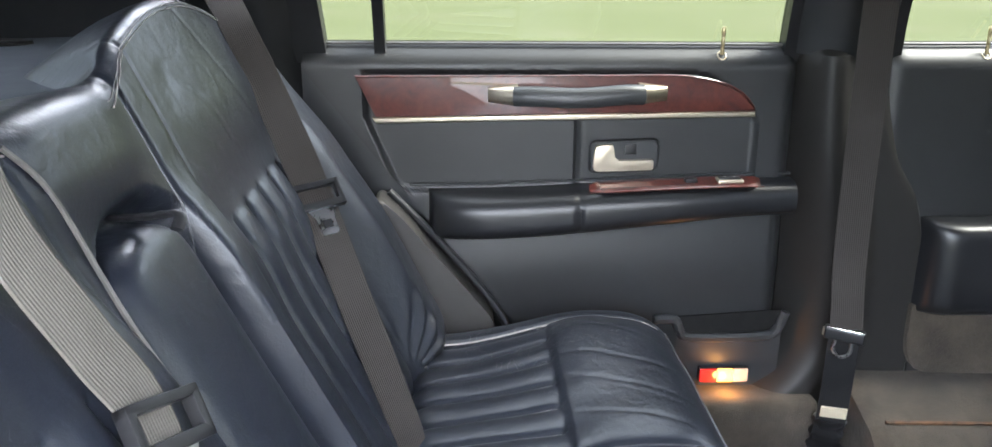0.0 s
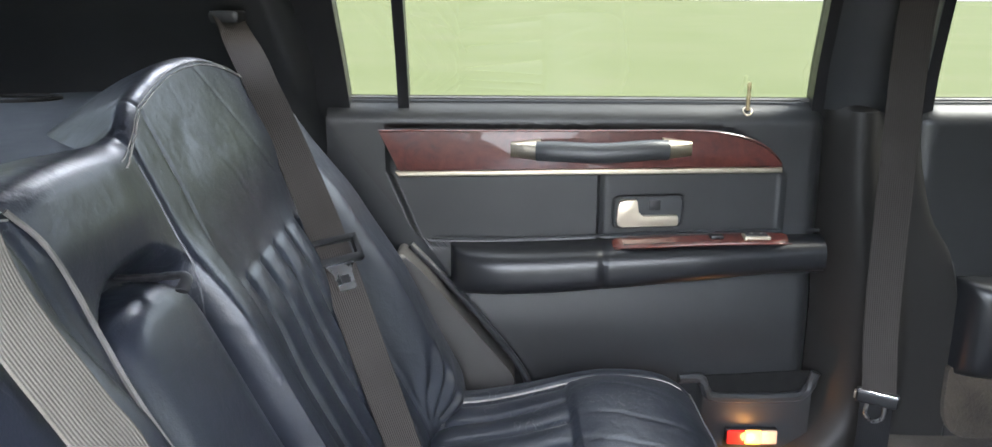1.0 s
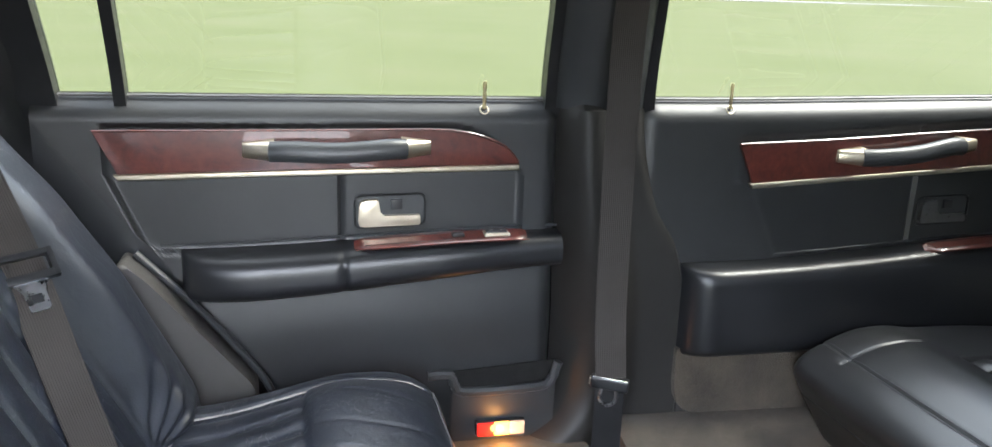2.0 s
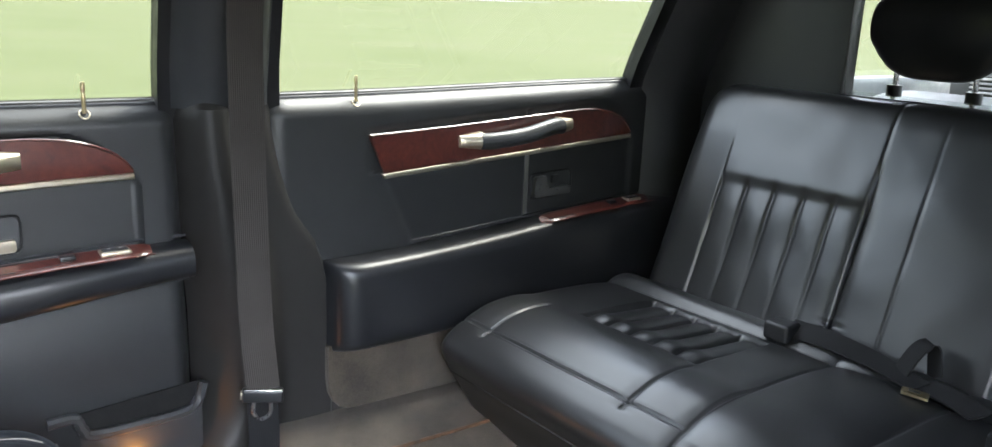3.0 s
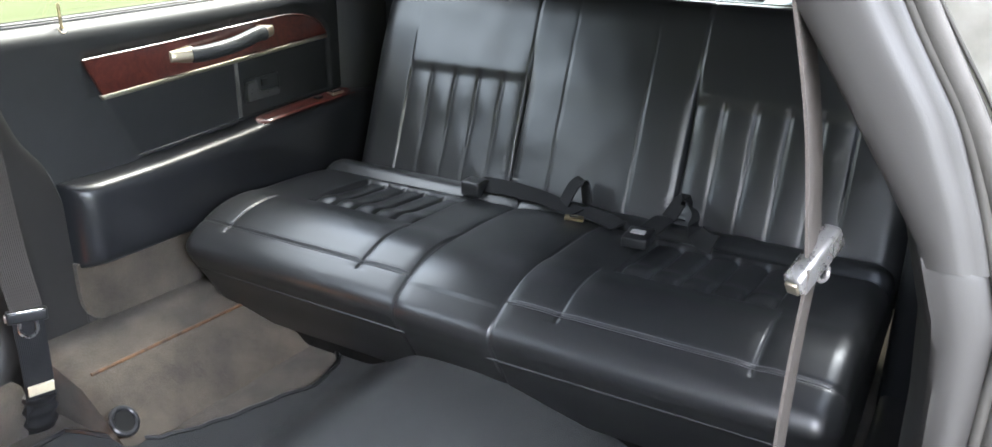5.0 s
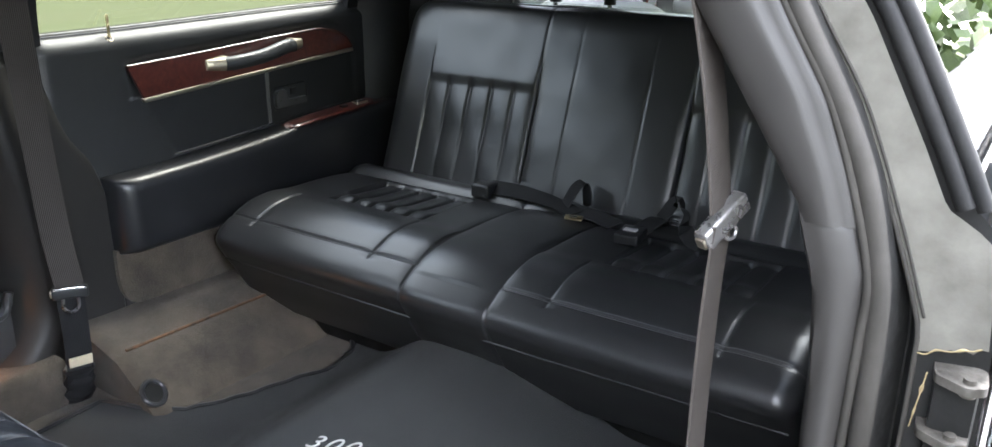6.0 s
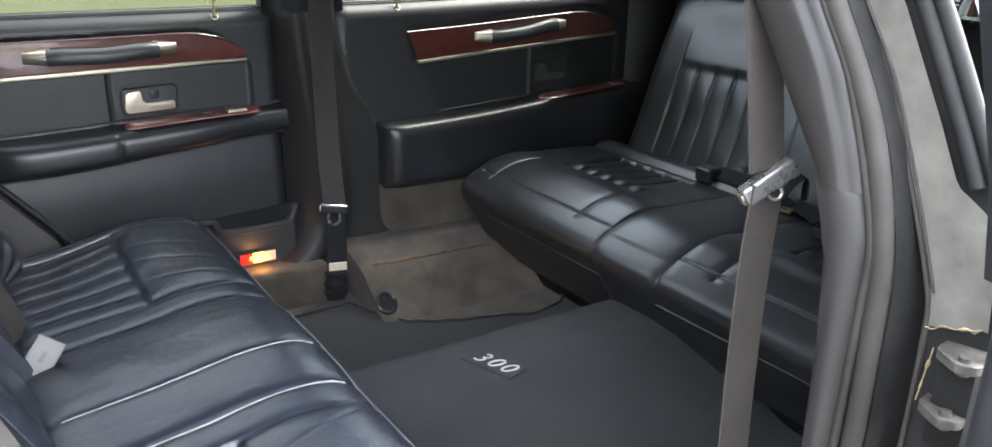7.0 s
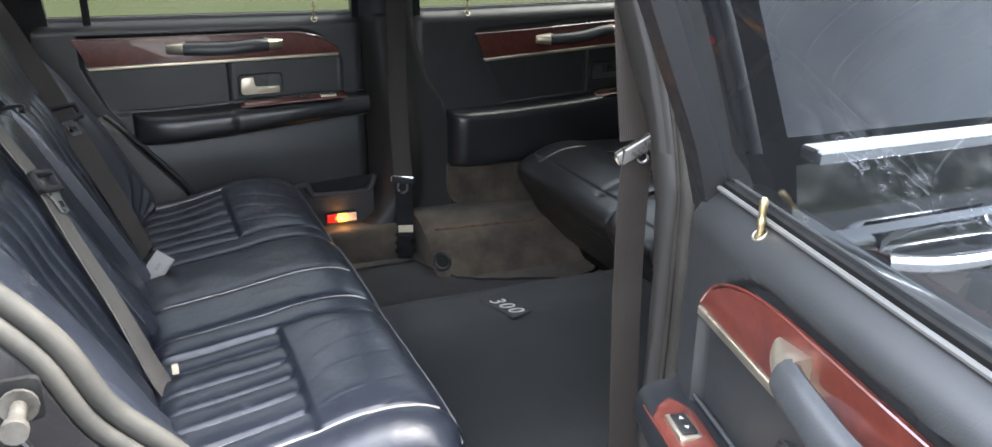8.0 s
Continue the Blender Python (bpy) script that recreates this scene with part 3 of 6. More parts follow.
def build_door(name, label, d, M):
    """A door's inner side; d holds its measures, M lays it into the car."""
    def put(bm):
        bmesh.ops.transform(bm, matrix=M, verts=bm.verts[:])
        return bm
    base = M @ Vector((d["x1"] - 0.3, DOOR_Y, 0.06))
    door = thing(name, label, "car door", at=base)
    Y = DOOR_Y

    def face(u, v):
        x = d["x0"] + (d["x1"] - d["x0"]) * u
        z0 = d["z0"](x)
        z = z0 + (SILL + 0.006 + d["rise"](x) - z0) * v
        return (x, Y - door_face(x, z - d["rise"](x) * v, d), z)
    part("trim_panel", put(sheet(face, 150, 130)), TRIM_SOFT, door, "padded charcoal vinyl door trim")
    part("door_shell", put(box(d["x0"] - 0.01, d["x1"] + 0.005, Y + 0.055, Y + 0.13, d["zmin"] - 0.02, SILL - 0.03, 0.01)), PAINT, door, "black painted outer door skin")
    # burl inlay above the metal strip
    wp = prism(d["wood"], "y", Y + 0.002, Y - 0.0045, 0.0035, 3)
    part("wood_inlay", put(wp), WOOD, door, "glossy red-brown burl wood inlay", angle=25)
    (cx0, cz0), (cx1, cz1) = d["chrome"]
    cs = prism([(cx0, cz0 - 0.0045), (cx1, cz1 - 0.0045), (cx1 - 0.001, cz1 + 0.0045), (cx0 - 0.006, cz0 + 0.0045)], "y", Y + 0.002, Y - 0.007, 0.003, 3)
    part("metal_strip", put(cs), NICKEL, door, "satin nickel strip under the wood")
    part("wood_edge_line", put(tube([(x, Y - 0.0045, z + 0.0015) for x, z in d["wood_top"]], 0.0016, 6, 40)), WOOD, door)
    # pull handle
    a, b = d["pull"]
    pm = (a[0] + b[0]) / 2
    hz = [(a[0] + 0.040, a[1]), (a[0] + 0.07, a[1] + 0.001), (pm, (a[1] + b[1]) / 2 - 0.002), (b[0] - 0.07, b[1] + 0.001), (b[0] - 0.040, b[1])]
    off = [0.021, 0.028, 0.032, 0.028, 0.021]
    grip = tube([(x, Y - o, z) for (x, z), o in zip(hz, off)], 0.0105, 12, 30, flat=1.5)
    pull = part("pull_handle", put(grip), TRIM, door, "padded black pull handle")
    for sgn, (ex, ez) in ((1, a), (-1, b)):
        cap = sheet(lambda u, v, sgn=sgn, ex=ex, ez=ez: (ex + sgn * 0.046 * u,
                    Y - 0.003 - (0.008 + 0.021 * u ** 0.8) * math.cos((v - 0.5) * math.pi) ** 0.6 if 0 < v < 1 else Y,
                    ez + (0.0115 + 0.0055 * u) * math.sin((v - 0.5) * math.pi)), 10, 12, caps=True)
        part("handle_cap", put(cap), NICKEL, pull, "satin nickel handle end")
    # latch: bezel with an L-shaped lever
    lx, lz = d["latch"]
    bez = prism(rounded([(lx - 0.004, lz - 0.004), (lx + 0.106, lz), (lx + 0.106, lz + 0.052), (lx - 0.004, lz + 0.048)], 0.012), "y", Y + 0.012, Y + 0.0035, 0.0)
    part("latch_bezel", put(bez), TRIM, door, "black recessed latch bezel")
    rim = tube([(x, Y + 0.003, z) for x, z in rounded([(lx - 0.004, lz - 0.004), (lx + 0.106, lz), (lx + 0.106, lz + 0.052), (lx - 0.004, lz + 0.048)], 0.012)], 0.002, 6, 0, True)
    part("latch_rim", put(rim), BLACK_PLASTIC, door)
    lev = prism(rounded([(lx, lz), (lx + 0.098, lz + 0.003), (lx + 0.098, lz + 0.019), (lx + 0.036, lz + 0.018), (lx + 0.032, lz + 0.044), (lx + 0.003, lz + 0.043)], [0.01, 0.003, 0.003, 0.006, 0.003, 0.009]),
                "y", Y + 0.004, Y - 0.006, 0.002)
    part("latch_lever", put(lev), d["lever"], door, "L-shaped satin latch lever")
    lock = box(lx + 0.052, lx + 0.070, Y - 0.000, Y + 0.006, lz + 0.027, lz + 0.043, 0.001)
    part("lock_button", put(lock), BLACK_PLASTIC, door)
    # armrest
    ax0, ax1 = d["arm"]

    def arm(u, v):
        x = ax0 + (ax1 - ax0) * u
        zt = d["arm_z"](x) + 0.004
        zb = d["arm_low"](x)
        end = min(1.0, max(0.0, u * (ax1 - ax0) / d["arm_nose"])) ** 0.5 if u > 0 else 0.0
        deep = d["arm_w"](x) * (0.12 + 0.88 * math.sin(end * math.pi / 2))
        th = v * math.pi
        split = 0.004 * groove(x, d["split"], 0.004) if d["split"] else 0.0
        c = 1 - abs(2 * v - 1) ** d["arm_round"]
        z = zt + (zb - zt) * (0.5 - 0.5 * math.cos(th)) ** 0.85
        return (x, Y + 0.004 - deep * c ** 0.7 + split, z)
    part("armrest", put(sheet(arm, 120, 26, caps=True)), ARM_PAD, door, "black leather-padded armrest")
    part("armrest_welt", put(tube([(x, Y - 0.007, d["arm_low"](x) - 0.004) for x in [ax0 + (ax1 - ax0) * k / 10 for k in range(11)]], 0.0028, 6, 40)), TRIM, door)
    part("armrest_seam", put(tube([(x, Y + 0.004, d["arm_z"](x) + 0.010) for x in [ax0 - 0.03 + (ax1 - ax0 + 0.03) * k / 20 for k in range(21)]], 0.0026, 6)), TRIM, door, "thin seam moulding above the armrest")
    # switch plate of wood on the armrest's top
    if d["switch"]:
        s0, s1 = d["switch"]

        def plate(u, v):
            x = s0 + (s1 - s0) * u
            wd = 0.019 * min(1, 8 * u + 0.3, 8 * (1 - u) + 0.3)
            return (x, Y - 0.028 + (v - 0.5) * 2 * wd * 1.05, d["arm_z"](x) + 0.0045 + 0.009 * (v - 0.5) + (0.003 if 0.05 < v < 0.95 and 0.02 < u < 0.98 else 0.0))
        sp = part("switch_plate", put(sheet(plate, 40, 8)), WOOD, door, "burl wood switch plate")
        part("switch_plate_edge", put(tube([(s0 + (s1 - s0) * k / 12, Y - 0.048, d["arm_z"](s0 + (s1 - s0) * k / 12) + 0.0015) for k in range(13)], 0.0010, 6, 30)), WOOD, sp)
        sx = s1 - 0.050
        part("plate_groove", put(tube([(s0 + (s1 - s0) * a_, Y - 0.028 + b_, d["arm_z"](s0 + (s1 - s0) * a_) + 0.0072 + b_ * 0.24) for a_, b_ in ((0.06, -0.011), (0.60, -0.011), (0.62, 0.0), (0.60, 0.011), (0.06, 0.011))], 0.0012, 6, 0, True)), BLACK_PLASTIC, sp, "dark groove in the wood plate")
        zs_ = d["arm_z"](sx)
        sr = part("switch_surround", put(box(sx - 0.021, sx + 0.021, Y - 0.0385, Y - 0.0155, zs_ + 0.002, zs_ + 0.0105, 0.003, 3)), NICKEL, sp, "satin nickel switch surround")
        part("window_switch", put(box(sx - 0.017, sx + 0.017, Y - 0.0345, Y - 0.0195, zs_ + 0.006, zs_ + 0.0130, 0.002)), BLACK_PLASTIC, sr, "black window rocker switch")
        for ox, tip in ((-0.008, -1), (0.008, 1)):
            tri_ = [(sx + ox + tip * 0.003, Y - 0.027), (sx + ox - tip * 0.002, Y - 0.0295), (sx + ox - tip * 0.002, Y - 0.0245)]
            part("arrow_mark", put(prism(tri_, "z", zs_ + 0.0125, zs_ + 0.0134)), WHITE_THREAD, sr, "small pale arrow mark")
        bx_ = sx - 0.062
        part("lock_switch", put(box(bx_ - 0.010, bx_ + 0.010, Y - 0.034, Y - 0.020, zs_ + 0.004, zs_ + 0.0105, 0.002)), BLACK_PLASTIC, sp, "black blank switch")
    # lock knob on the sill
    kx, kz, ky = d["knob"], SILL + d["rise"](d["knob"]) - d["knob_low"], Y + 0.010 + d["knob_low"]
    kr = (0.0040, 0.0040, 0.0046, 0.0046, 0.0038, 0.0038, 0.0046, 0.0048, 0.0045, 0.0026)
    stem = tube([(kx, ky, kz + h_) for h_ in (-0.010, 0.008, 0.009, 0.014, 0.015, 0.021, 0.022, 0.027, 0.031, 0.0335)],
                lambda t: kr[round(t * 9)] * d["knob_r"], 12)
    kn = part("lock_knob", put(stem), BRASS, door, "slim brass lock knob")
    collar = []
    for k in range(48):
        cy = ky + 0.0052 * math.sin(k * math.tau / 48)
        collar.append((kx + 0.0068 * math.cos(k * math.tau / 48), cy, 0.6405 + 0.036 * math.sqrt(max(0.0, cy - Y) / 0.030) + d["rise"](kx)))
    part("knob_collar", put(tube(collar, 0.0011, 8, 0, True)), NICKEL, kn, "dull nickel knob collar")
    # sill strip against the glass
    wx0, wx1 = d["win"]
    n = 8
    part("sill_strip", put(tube([(wx0 + (wx1 - wx0) * k / n, Y + 0.023, SILL + 0.005 + d["rise"](wx0 + (wx1 - wx0) * k / n)) for k in range(n + 1)], 0.0026, 6)), PALE_STRIP, door, "pale strip along the window sill")
    part("sill_seal", put(tube([(wx0 + (wx1 - wx0) * k / n, Y + 0.032 + d["seal"], SILL + 0.004 + d["seal"] + d["rise"](wx0 + (wx1 - wx0) * k / n)) for k in range(n + 1)], 0.0045 + d["seal"], 6)), RUBBER, door, "black rubber glass seal")
    part("outer_sill_seal", put(tube([(wx0 - 0.02 + (wx1 - wx0 + 0.04) * k / n, Y + 0.050, SILL - 0.010 + d["rise"](wx0 + (wx1 - wx0) * k / n)) for k in range(n + 1)], 0.010, 8)), RUBBER, door, "black outer rubber glass seal")
    # glass and its frame
    top = 0.40

    def gl(u, v):
        za = SILL - 0.02
        z = za + (top + 0.02) * v
        xa = wx0 - 0.015 + d["lean0"] * v * top
        xb = wx1 + 0.015 + d["lean1"] * v * top
        return (xa + (xb - xa) * u, Y + 0.036 - TUMBLE * max(0.0, z - SILL) - 0.012 * v * v, z)
    part("window_pane", put(sheet(gl, 12, 12)), d["glass"], door, "side window glass")

    def fr(x, lean, rad, mat_, nm, lab, sgn):
        pts = []
        for k in range(7):
            v = k / 6
            z = SILL - 0.02 + (top + 0.02) * v
            pts.append((x + lean * v * top, Y + 0.030 - TUMBLE * max(0.0, z - SILL) - 0.012 * v * v, z))
        part(nm, put(strap(pts, rad, 0.03, 18, (1, 0, 0))), mat_, door, lab)
    fr(wx0 - 0.018 - d["wide"] * 0.3 - d["back"] / 2, d["lean0"], 0.040 + d["wide"] * 0.6 + d["back"], BLACK_PLASTIC, "window_frame", "black window frame", -1)
    fr(wx1 + 0.018 + d["wide"] / 2, d["lean1"], 0.036 + d["wide"], BLACK_PLASTIC, "window_frame", "black window frame", 1)
    if d["divider"]:
        fr(d["divider"], 0.0, 0.017, BLACK_PLASTIC, "window_divider", "black window division bar", 0)
    zt = SILL + top
    part("window_header", put(box(wx0 - 0.03 + d["lean0"] * top, wx1 + 0.03 + d["lean1"] * top, Y + 0.0 - TUMBLE * top, Y + 0.04 - TUMBLE * top, zt - 0.02, zt + 0.05, 0.01)), BLACK_PLASTIC, door, "black top of the window frame")
    # pocket and courtesy lamp low on the door
    if d["pocket"]:
        p0, p1, pz = d["pocket"]
        rimp = [(p0 - 0.035, pz + 0.034), (p0, pz + 0.034), (p0 + 0.010, pz + 0.016), (p0 + 0.03, pz + 0.001), (p1 - 0.04, pz + 0.002), (p1 - 0.012, pz + 0.014), (p1, pz + 0.046)]
        part("pocket_rim", put(tube([(x, Y - 0.020, z) for x, z in rimp], 0.0085, 8, 60)), TRIM, door, "moulded map pocket rim")

        def pk(u, v):
            x = p0 + 0.006 + (p1 - p0 - 0.010) * u
            return (x, Y - 0.022 * (1 - v) - 0.016 * v, pz + 0.0 - (pz - 0.08) * v + 0.03 * (abs(2 * u - 1) ** 6) * (1 - v))
        part("map_pocket", put(sheet(pk, 24, 8)), TRIM, door, "black carpeted map pocket")
        # flat black sheet: the shade inside the pocket put in as colour
        part("pocket_shade", put(prism([(x, z + 0.001) for x, z in rimp[1:]], "y", Y - 0.010, Y - 0.0125)), RUBBER, door, "black sheet painted as the shade in the pocket")
        l0, l1, lz0 = d["lamp"]
        lw = (l1 - l0)
        lamp = part("courtesy_lamp", put(box(l0, l1, Y - 0.030, Y - 0.010, lz0 - 0.001, lz0 + 0.025, 0.002)), BLACK_PLASTIC, door, "lit door courtesy lamp")
        part("red_lens", put(box(l0 + 0.001, l0 + lw * 0.36, Y - 0.034, Y - 0.012, lz0, lz0 + 0.024, 0.003)), RED_LENS, lamp, "glowing red lens")
        part("amber_lens", put(box(l0 + lw * 0.36, l0 + lw * 0.68, Y - 0.034, Y - 0.012, lz0, lz0 + 0.024, 0.003)), AMBER_LENS, lamp, "glowing amber lens")
        part("clear_lens", put(box(l0 + lw * 0.68, l1 - 0.001, Y - 0.034, Y - 0.012, lz0, lz0 + 0.024, 0.003)), CLEAR_LENS, lamp, "milky clear lens")
    return door


def wood_outline(x0, z0, x1, z1, top0, top1):
    """Burl inlay: slanted tail at one end, quarter round at the other."""
    upper = [(x0 - 0.030, top0), (x0 + 0.15, top0 + (top1 - top0) * 0.3), (x0 + 0.35, top0 + (top1 - top0) * 0.75), (x1 - 0.14, top1), (x1 - 0.09, top1 - 0.004), (x1 - 0.05, top1 - 0.014), (x1 - 0.02, top1 - 0.030), (x1 - 0.002, z1 + 0.008)]
    return [(x0, z0 + 0.005)] + upper + [(x1, z1 + 0.005)], upper


w1, w1t = wood_outline(-0.336, 0.560, 0.265, 0.571, 0.627, 0.630)
REAR = dict(lever=NICKEL, arm_round=2.6, ins_deep=0.009, seal=0.0, back=0.024, knob_r=0.72, knob_low=0.0, soft0=0.0, x0=-0.446, x1=0.338, dx=0.0, z0=lambda x: 0.22 + 1.28 * (-0.12 - x) if x < -0.12 else 0.085 + 0.135 * step(-0.02, -0.12, x), zmin=0.06,
            rise=lambda x: 0.0, ins0=lambda z: -0.300 - 0.42 * (z - 0.44) if z < 0.56 else -0.352, ins1=lambda z: 0.271,
            top=lambda x: 0.633 if x < 0.16 else 0.633 - 0.075 * ((x - 0.16) / 0.11) ** 2, arm_z=lambda x: 0.444 + 0.018 * step(-0.25, 0.3, x),
            arm_low=lambda x: 0.371 + 0.040 * step(-0.2, 0.36, x), arm=(-0.255, 0.335), arm_nose=0.10, split=-0.016,
            arm_w=lambda x: 0.062 - 0.018 * step(0.12, 0.34, x), wood=w1, wood_top=w1t, chrome=((-0.336, 0.560), (0.265, 0.571)),
            pull=((-0.161, 0.601), (0.120, 0.604)), latch=(0.008, 0.477), switch=(0.0, 0.275), knob=0.207, win=(-0.412, 0.308),
            lean0=-0.07, lean1=-0.07, seam=-0.016, wide=0.0, divider=-0.328, pocket=(0.155, 0.345, 0.190), lamp=(0.203, 0.288, 0.112), glass=GLASS)
solo("rear_side_panel", box(-0.62, 0.0, 0.745, 0.765, 0.05, 0.668), TRIM, "dark panel beside the rear seat", "side trim", kind="structure")
lamp_light = new("courtesy_light", bpy.data.lights.new("courtesy_light", 'POINT'))
lamp_light.data.energy, lamp_light.data.color, lamp_light.data.shadow_soft_size = 0.006, (1.0, 0.45, 0.12), 0.012
lamp_light.location = (0.245, 0.670, 0.118)
FAR = Matrix.Identity(4)
build_door("rear_door", "closed rear door, charcoal trim with burl wood and pull handle", REAR, FAR)

w2, w2t = wood_outline(0.683, 0.534, 1.302, 0.571, 0.606, 0.632)
MIDDLE = dict(lever=DULL_LEVER, arm_round=6.0, ins_deep=0.004, seal=0.0, back=0.0, knob_r=0.66, knob_low=0.0, soft0=0.03, x0=0.455, x1=1.42, dx=0.0, z0=lambda x: 0.10, zmin=0.10, rise=lambda x: 0.012 * step(0.5, 1.3, x) + 0.002,
              ins0=lambda z: 0.735 - 0.48 * (z - 0.424) if z < 0.54 else 0.655, ins1=lambda z: 1.31,
              top=lambda x: 0.612 + 0.04 * (x - 0.65) if x < 1.2 else 0.634 - 0.06 * ((x - 1.2) / 0.11) ** 2, arm_z=lambda x: 0.394 + 0.036 * step(0.6, 1.4, x),
              arm_low=lambda x: 0.235, arm=(0.565, 1.42), arm_nose=0.06, split=0.0,
              arm_w=lambda x: 0.062, wood=w2, wood_top=w2t, chrome=((0.683, 0.534), (1.302, 0.571)),
              pull=((0.840, 0.586), (1.122, 0.605)), latch=(1.031, 0.458), switch=(1.03, 1.345), knob=0.633, win=(0.496, 1.300),
              lean0=-0.13, lean1=0.02, seam=1.015, wide=0.06, divider=0.0, pocket=None, lamp=None, glass=GLASS)
build_door("middle_door", "closed middle door, charcoal trim with burl wood and armrest", MIDDLE, FAR)

# the open door on the other side, swung out on its front edge
TH = radians(77.5)
dv, nv_ = Vector((-math.cos(TH), -math.sin(TH), 0)), Vector((-math.sin(TH), math.cos(TH), 0))
org = Vector((0.222, -0.937, 0)) + 0.265 * dv + DOOR_Y * nv_
OPEN = Matrix(((-dv.x, -nv_.x, 0, org.x), (-dv.y, -nv_.y, 0, org.y), (0, 0, 1, 0), (0, 0, 0, 1)))
NEARD = dict(REAR)
NEARD["glass"] = GLASS_STAINED
NEARD["knob_low"], NEARD["knob_r"] = 0.006, 0.80
NEARD["seal"] = 0.003
NEARD["arm"] = (-0.255, 0.318)
build_door("open_rear_door", "rear door standing open, charcoal trim with red burl wood", NEARD, OPEN)

# ---- side pillars between the doors ----


def pillar(side, name):
    p = thing(name, "charcoal plastic trim of the pillar between the doors", "pillar trim", at=(0.43, side * 0.7, 0.02), kind="structure")

    def lower(u, v):
        z = 0.02 + 0.662 * v
        flare = step(0.20, 0.03, z)
        xl = 0.322 + 0.021 * step(0.67, 0.3, z) - 0.15 * flare ** 1.5
        xr = 0.490 + 0.100 * step(0.67, 0.30, z)
        x = xl + (xr - xl) * u
        prof = math.sin(math.pi * min(1.0, u * 3.6) / 2) * (1 - 0.42 * step(0.34, 0.62, u)) * (1 - 0.6 * step(0.8 + 0.14 * step(0.5, 0.42, z), 1.0, u))
        lip = 0.03 * max(0.0, (v - 0.965) / 0.035) ** 2
        return (x, side * (0.755 + lip - (0.075 + 0.02 * flare) * prof), z)
    part("lower_trim", sheet(lower, 30, 40), PILLAR, p)

    def upper(u, v):
        z = 0.665 + 0.44 * v
        xl = 0.318 - 0.03 * v
        xr = 0.482 - 0.045 * v
        x = xl + (xr - xl) * u
        prof = math.sin(math.pi * u) ** 0.5 if 0 < u < 1 else 0
        return (x, side * (wall_y(z) + 0.03 - 0.055 * prof), z)
    part("upper_trim", sheet(upper, 20, 16), TRIM, p, "black upper pillar cover")
    return p


pillar(1, "wall_pillar_far")


def at_z(table, z):
    """Value at a height from a table of (height, value), highest first."""
    if z >= table[0][0]:
        return table[0][1]
    for (za, a), (zb, b) in zip(table, table[1:]):
        if z >= zb:
            return b + (a - b) * (z - zb) / (za - zb)
    return table[-1][1]


# lines of the doorway pillar: outer and inner edge of the seal, panel step, inner edge of the trim
SEAL_OUT = [(1.04, -0.535), (0.95, -0.588), (0.88, -0.626), (0.812, -0.664), (0.747, -0.702), (0.69, -0.728), (0.617, -0.747), (0.56, -0.752), (0.43, -0.753), (0.30, -0.748), (0.1, -0.74), (-0.02, -0.74)]
SEAL_IN = [(1.04, -0.515), (0.95, -0.566), (0.88, -0.606), (0.81, -0.646), (0.755, -0.680), (0.69, -0.706), (0.617, -0.728), (0.56, -0.729), (0.43, -0.727), (0.30, -0.722), (0.1, -0.714), (-0.02, -0.714)]
STEP_IN = [(1.06, -0.480), (0.81, -0.630), (0.766, -0.660), (0.698, -0.692), (0.655, -0.706)]
TRIM_IN = [(1.06, -0.425), (0.808, -0.585), (0.728, -0.638), (0.668, -0.677), (0.64, -0.685), (0.594, -0.699), (0.51, -0.706), (0.40, -0.708), (0.20, -0.70), (0.02, -0.69)]
near_pillar = thing("wall_pillar_near", "charcoal plastic trim of the doorway pillar", "pillar trim", at=(0.43, -0.7, 0.02), kind="structure")


def near_upper(u, v):
    z = 0.655 + 0.405 * v
    a, b, c = at_z(SEAL_IN, z), at_z(STEP_IN, z), at_z(TRIM_IN, z)
    row = [(0.344, a - 0.008, z), (0.330, a - 0.002, z), (0.326, (a + b) / 2, z), (0.325, b - 0.002, z), (0.321, b + 0.003, z), (0.320, (b + c) / 2, z), (0.322, c - 0.003, z), (0.332, c + 0.006, z), (0.40, c + 0.012, z), (0.47, c + 0.008, z), (0.50, c - 0.06, z)]
    return smooth_line(row, 60)[round(u * 60)]


def near_lower(u, v):
    z = 0.02 + 0.652 * v
    a, c = at_z(SEAL_IN, z), at_z(TRIM_IN, z)
    lip = 0.012 * max(0.0, (v - 0.975) / 0.025) ** 2
    row = [(0.344 + lip, a - 0.006, z), (0.328 + lip, a + 0.002, z), (0.321 + lip, (a + c) / 2, z), (0.322 + lip, c - 0.002, z), (0.332 + lip, c + 0.007, z), (0.41, c + 0.022, z), (0.50, c + 0.016, z), (0.56, -0.75, z)]
    return smooth_line(row, 60)[round(u * 60)]


part("upper_trim", sheet(near_upper, 60, 30), PILLAR, near_pillar, "charcoal upper pillar cover with a stepped edge")
part("lower_trim", sheet(near_lower, 60, 60), PILLAR, near_pillar)

# front pillar and wall beside the rear-facing bench
for side, nm in ((1, "wall_front_far"), (-1, "wall_front_near")):
    def fw(u, v, s=side):
        z = 0.10 + 1.0 * v
        x = 1.335 + 0.03 * max(0, z - 0.67) + 0.5 * u
        return (x, s * (wall_y(z) + 0.01 - 0.05 * math.sin(min(1, u * 5) * math.pi / 2)), z)
    solo(nm, sheet(fw, 16, 20), TRIM_SOFT, "padded charcoal trim beside the bench", "wall trim", kind="structure")

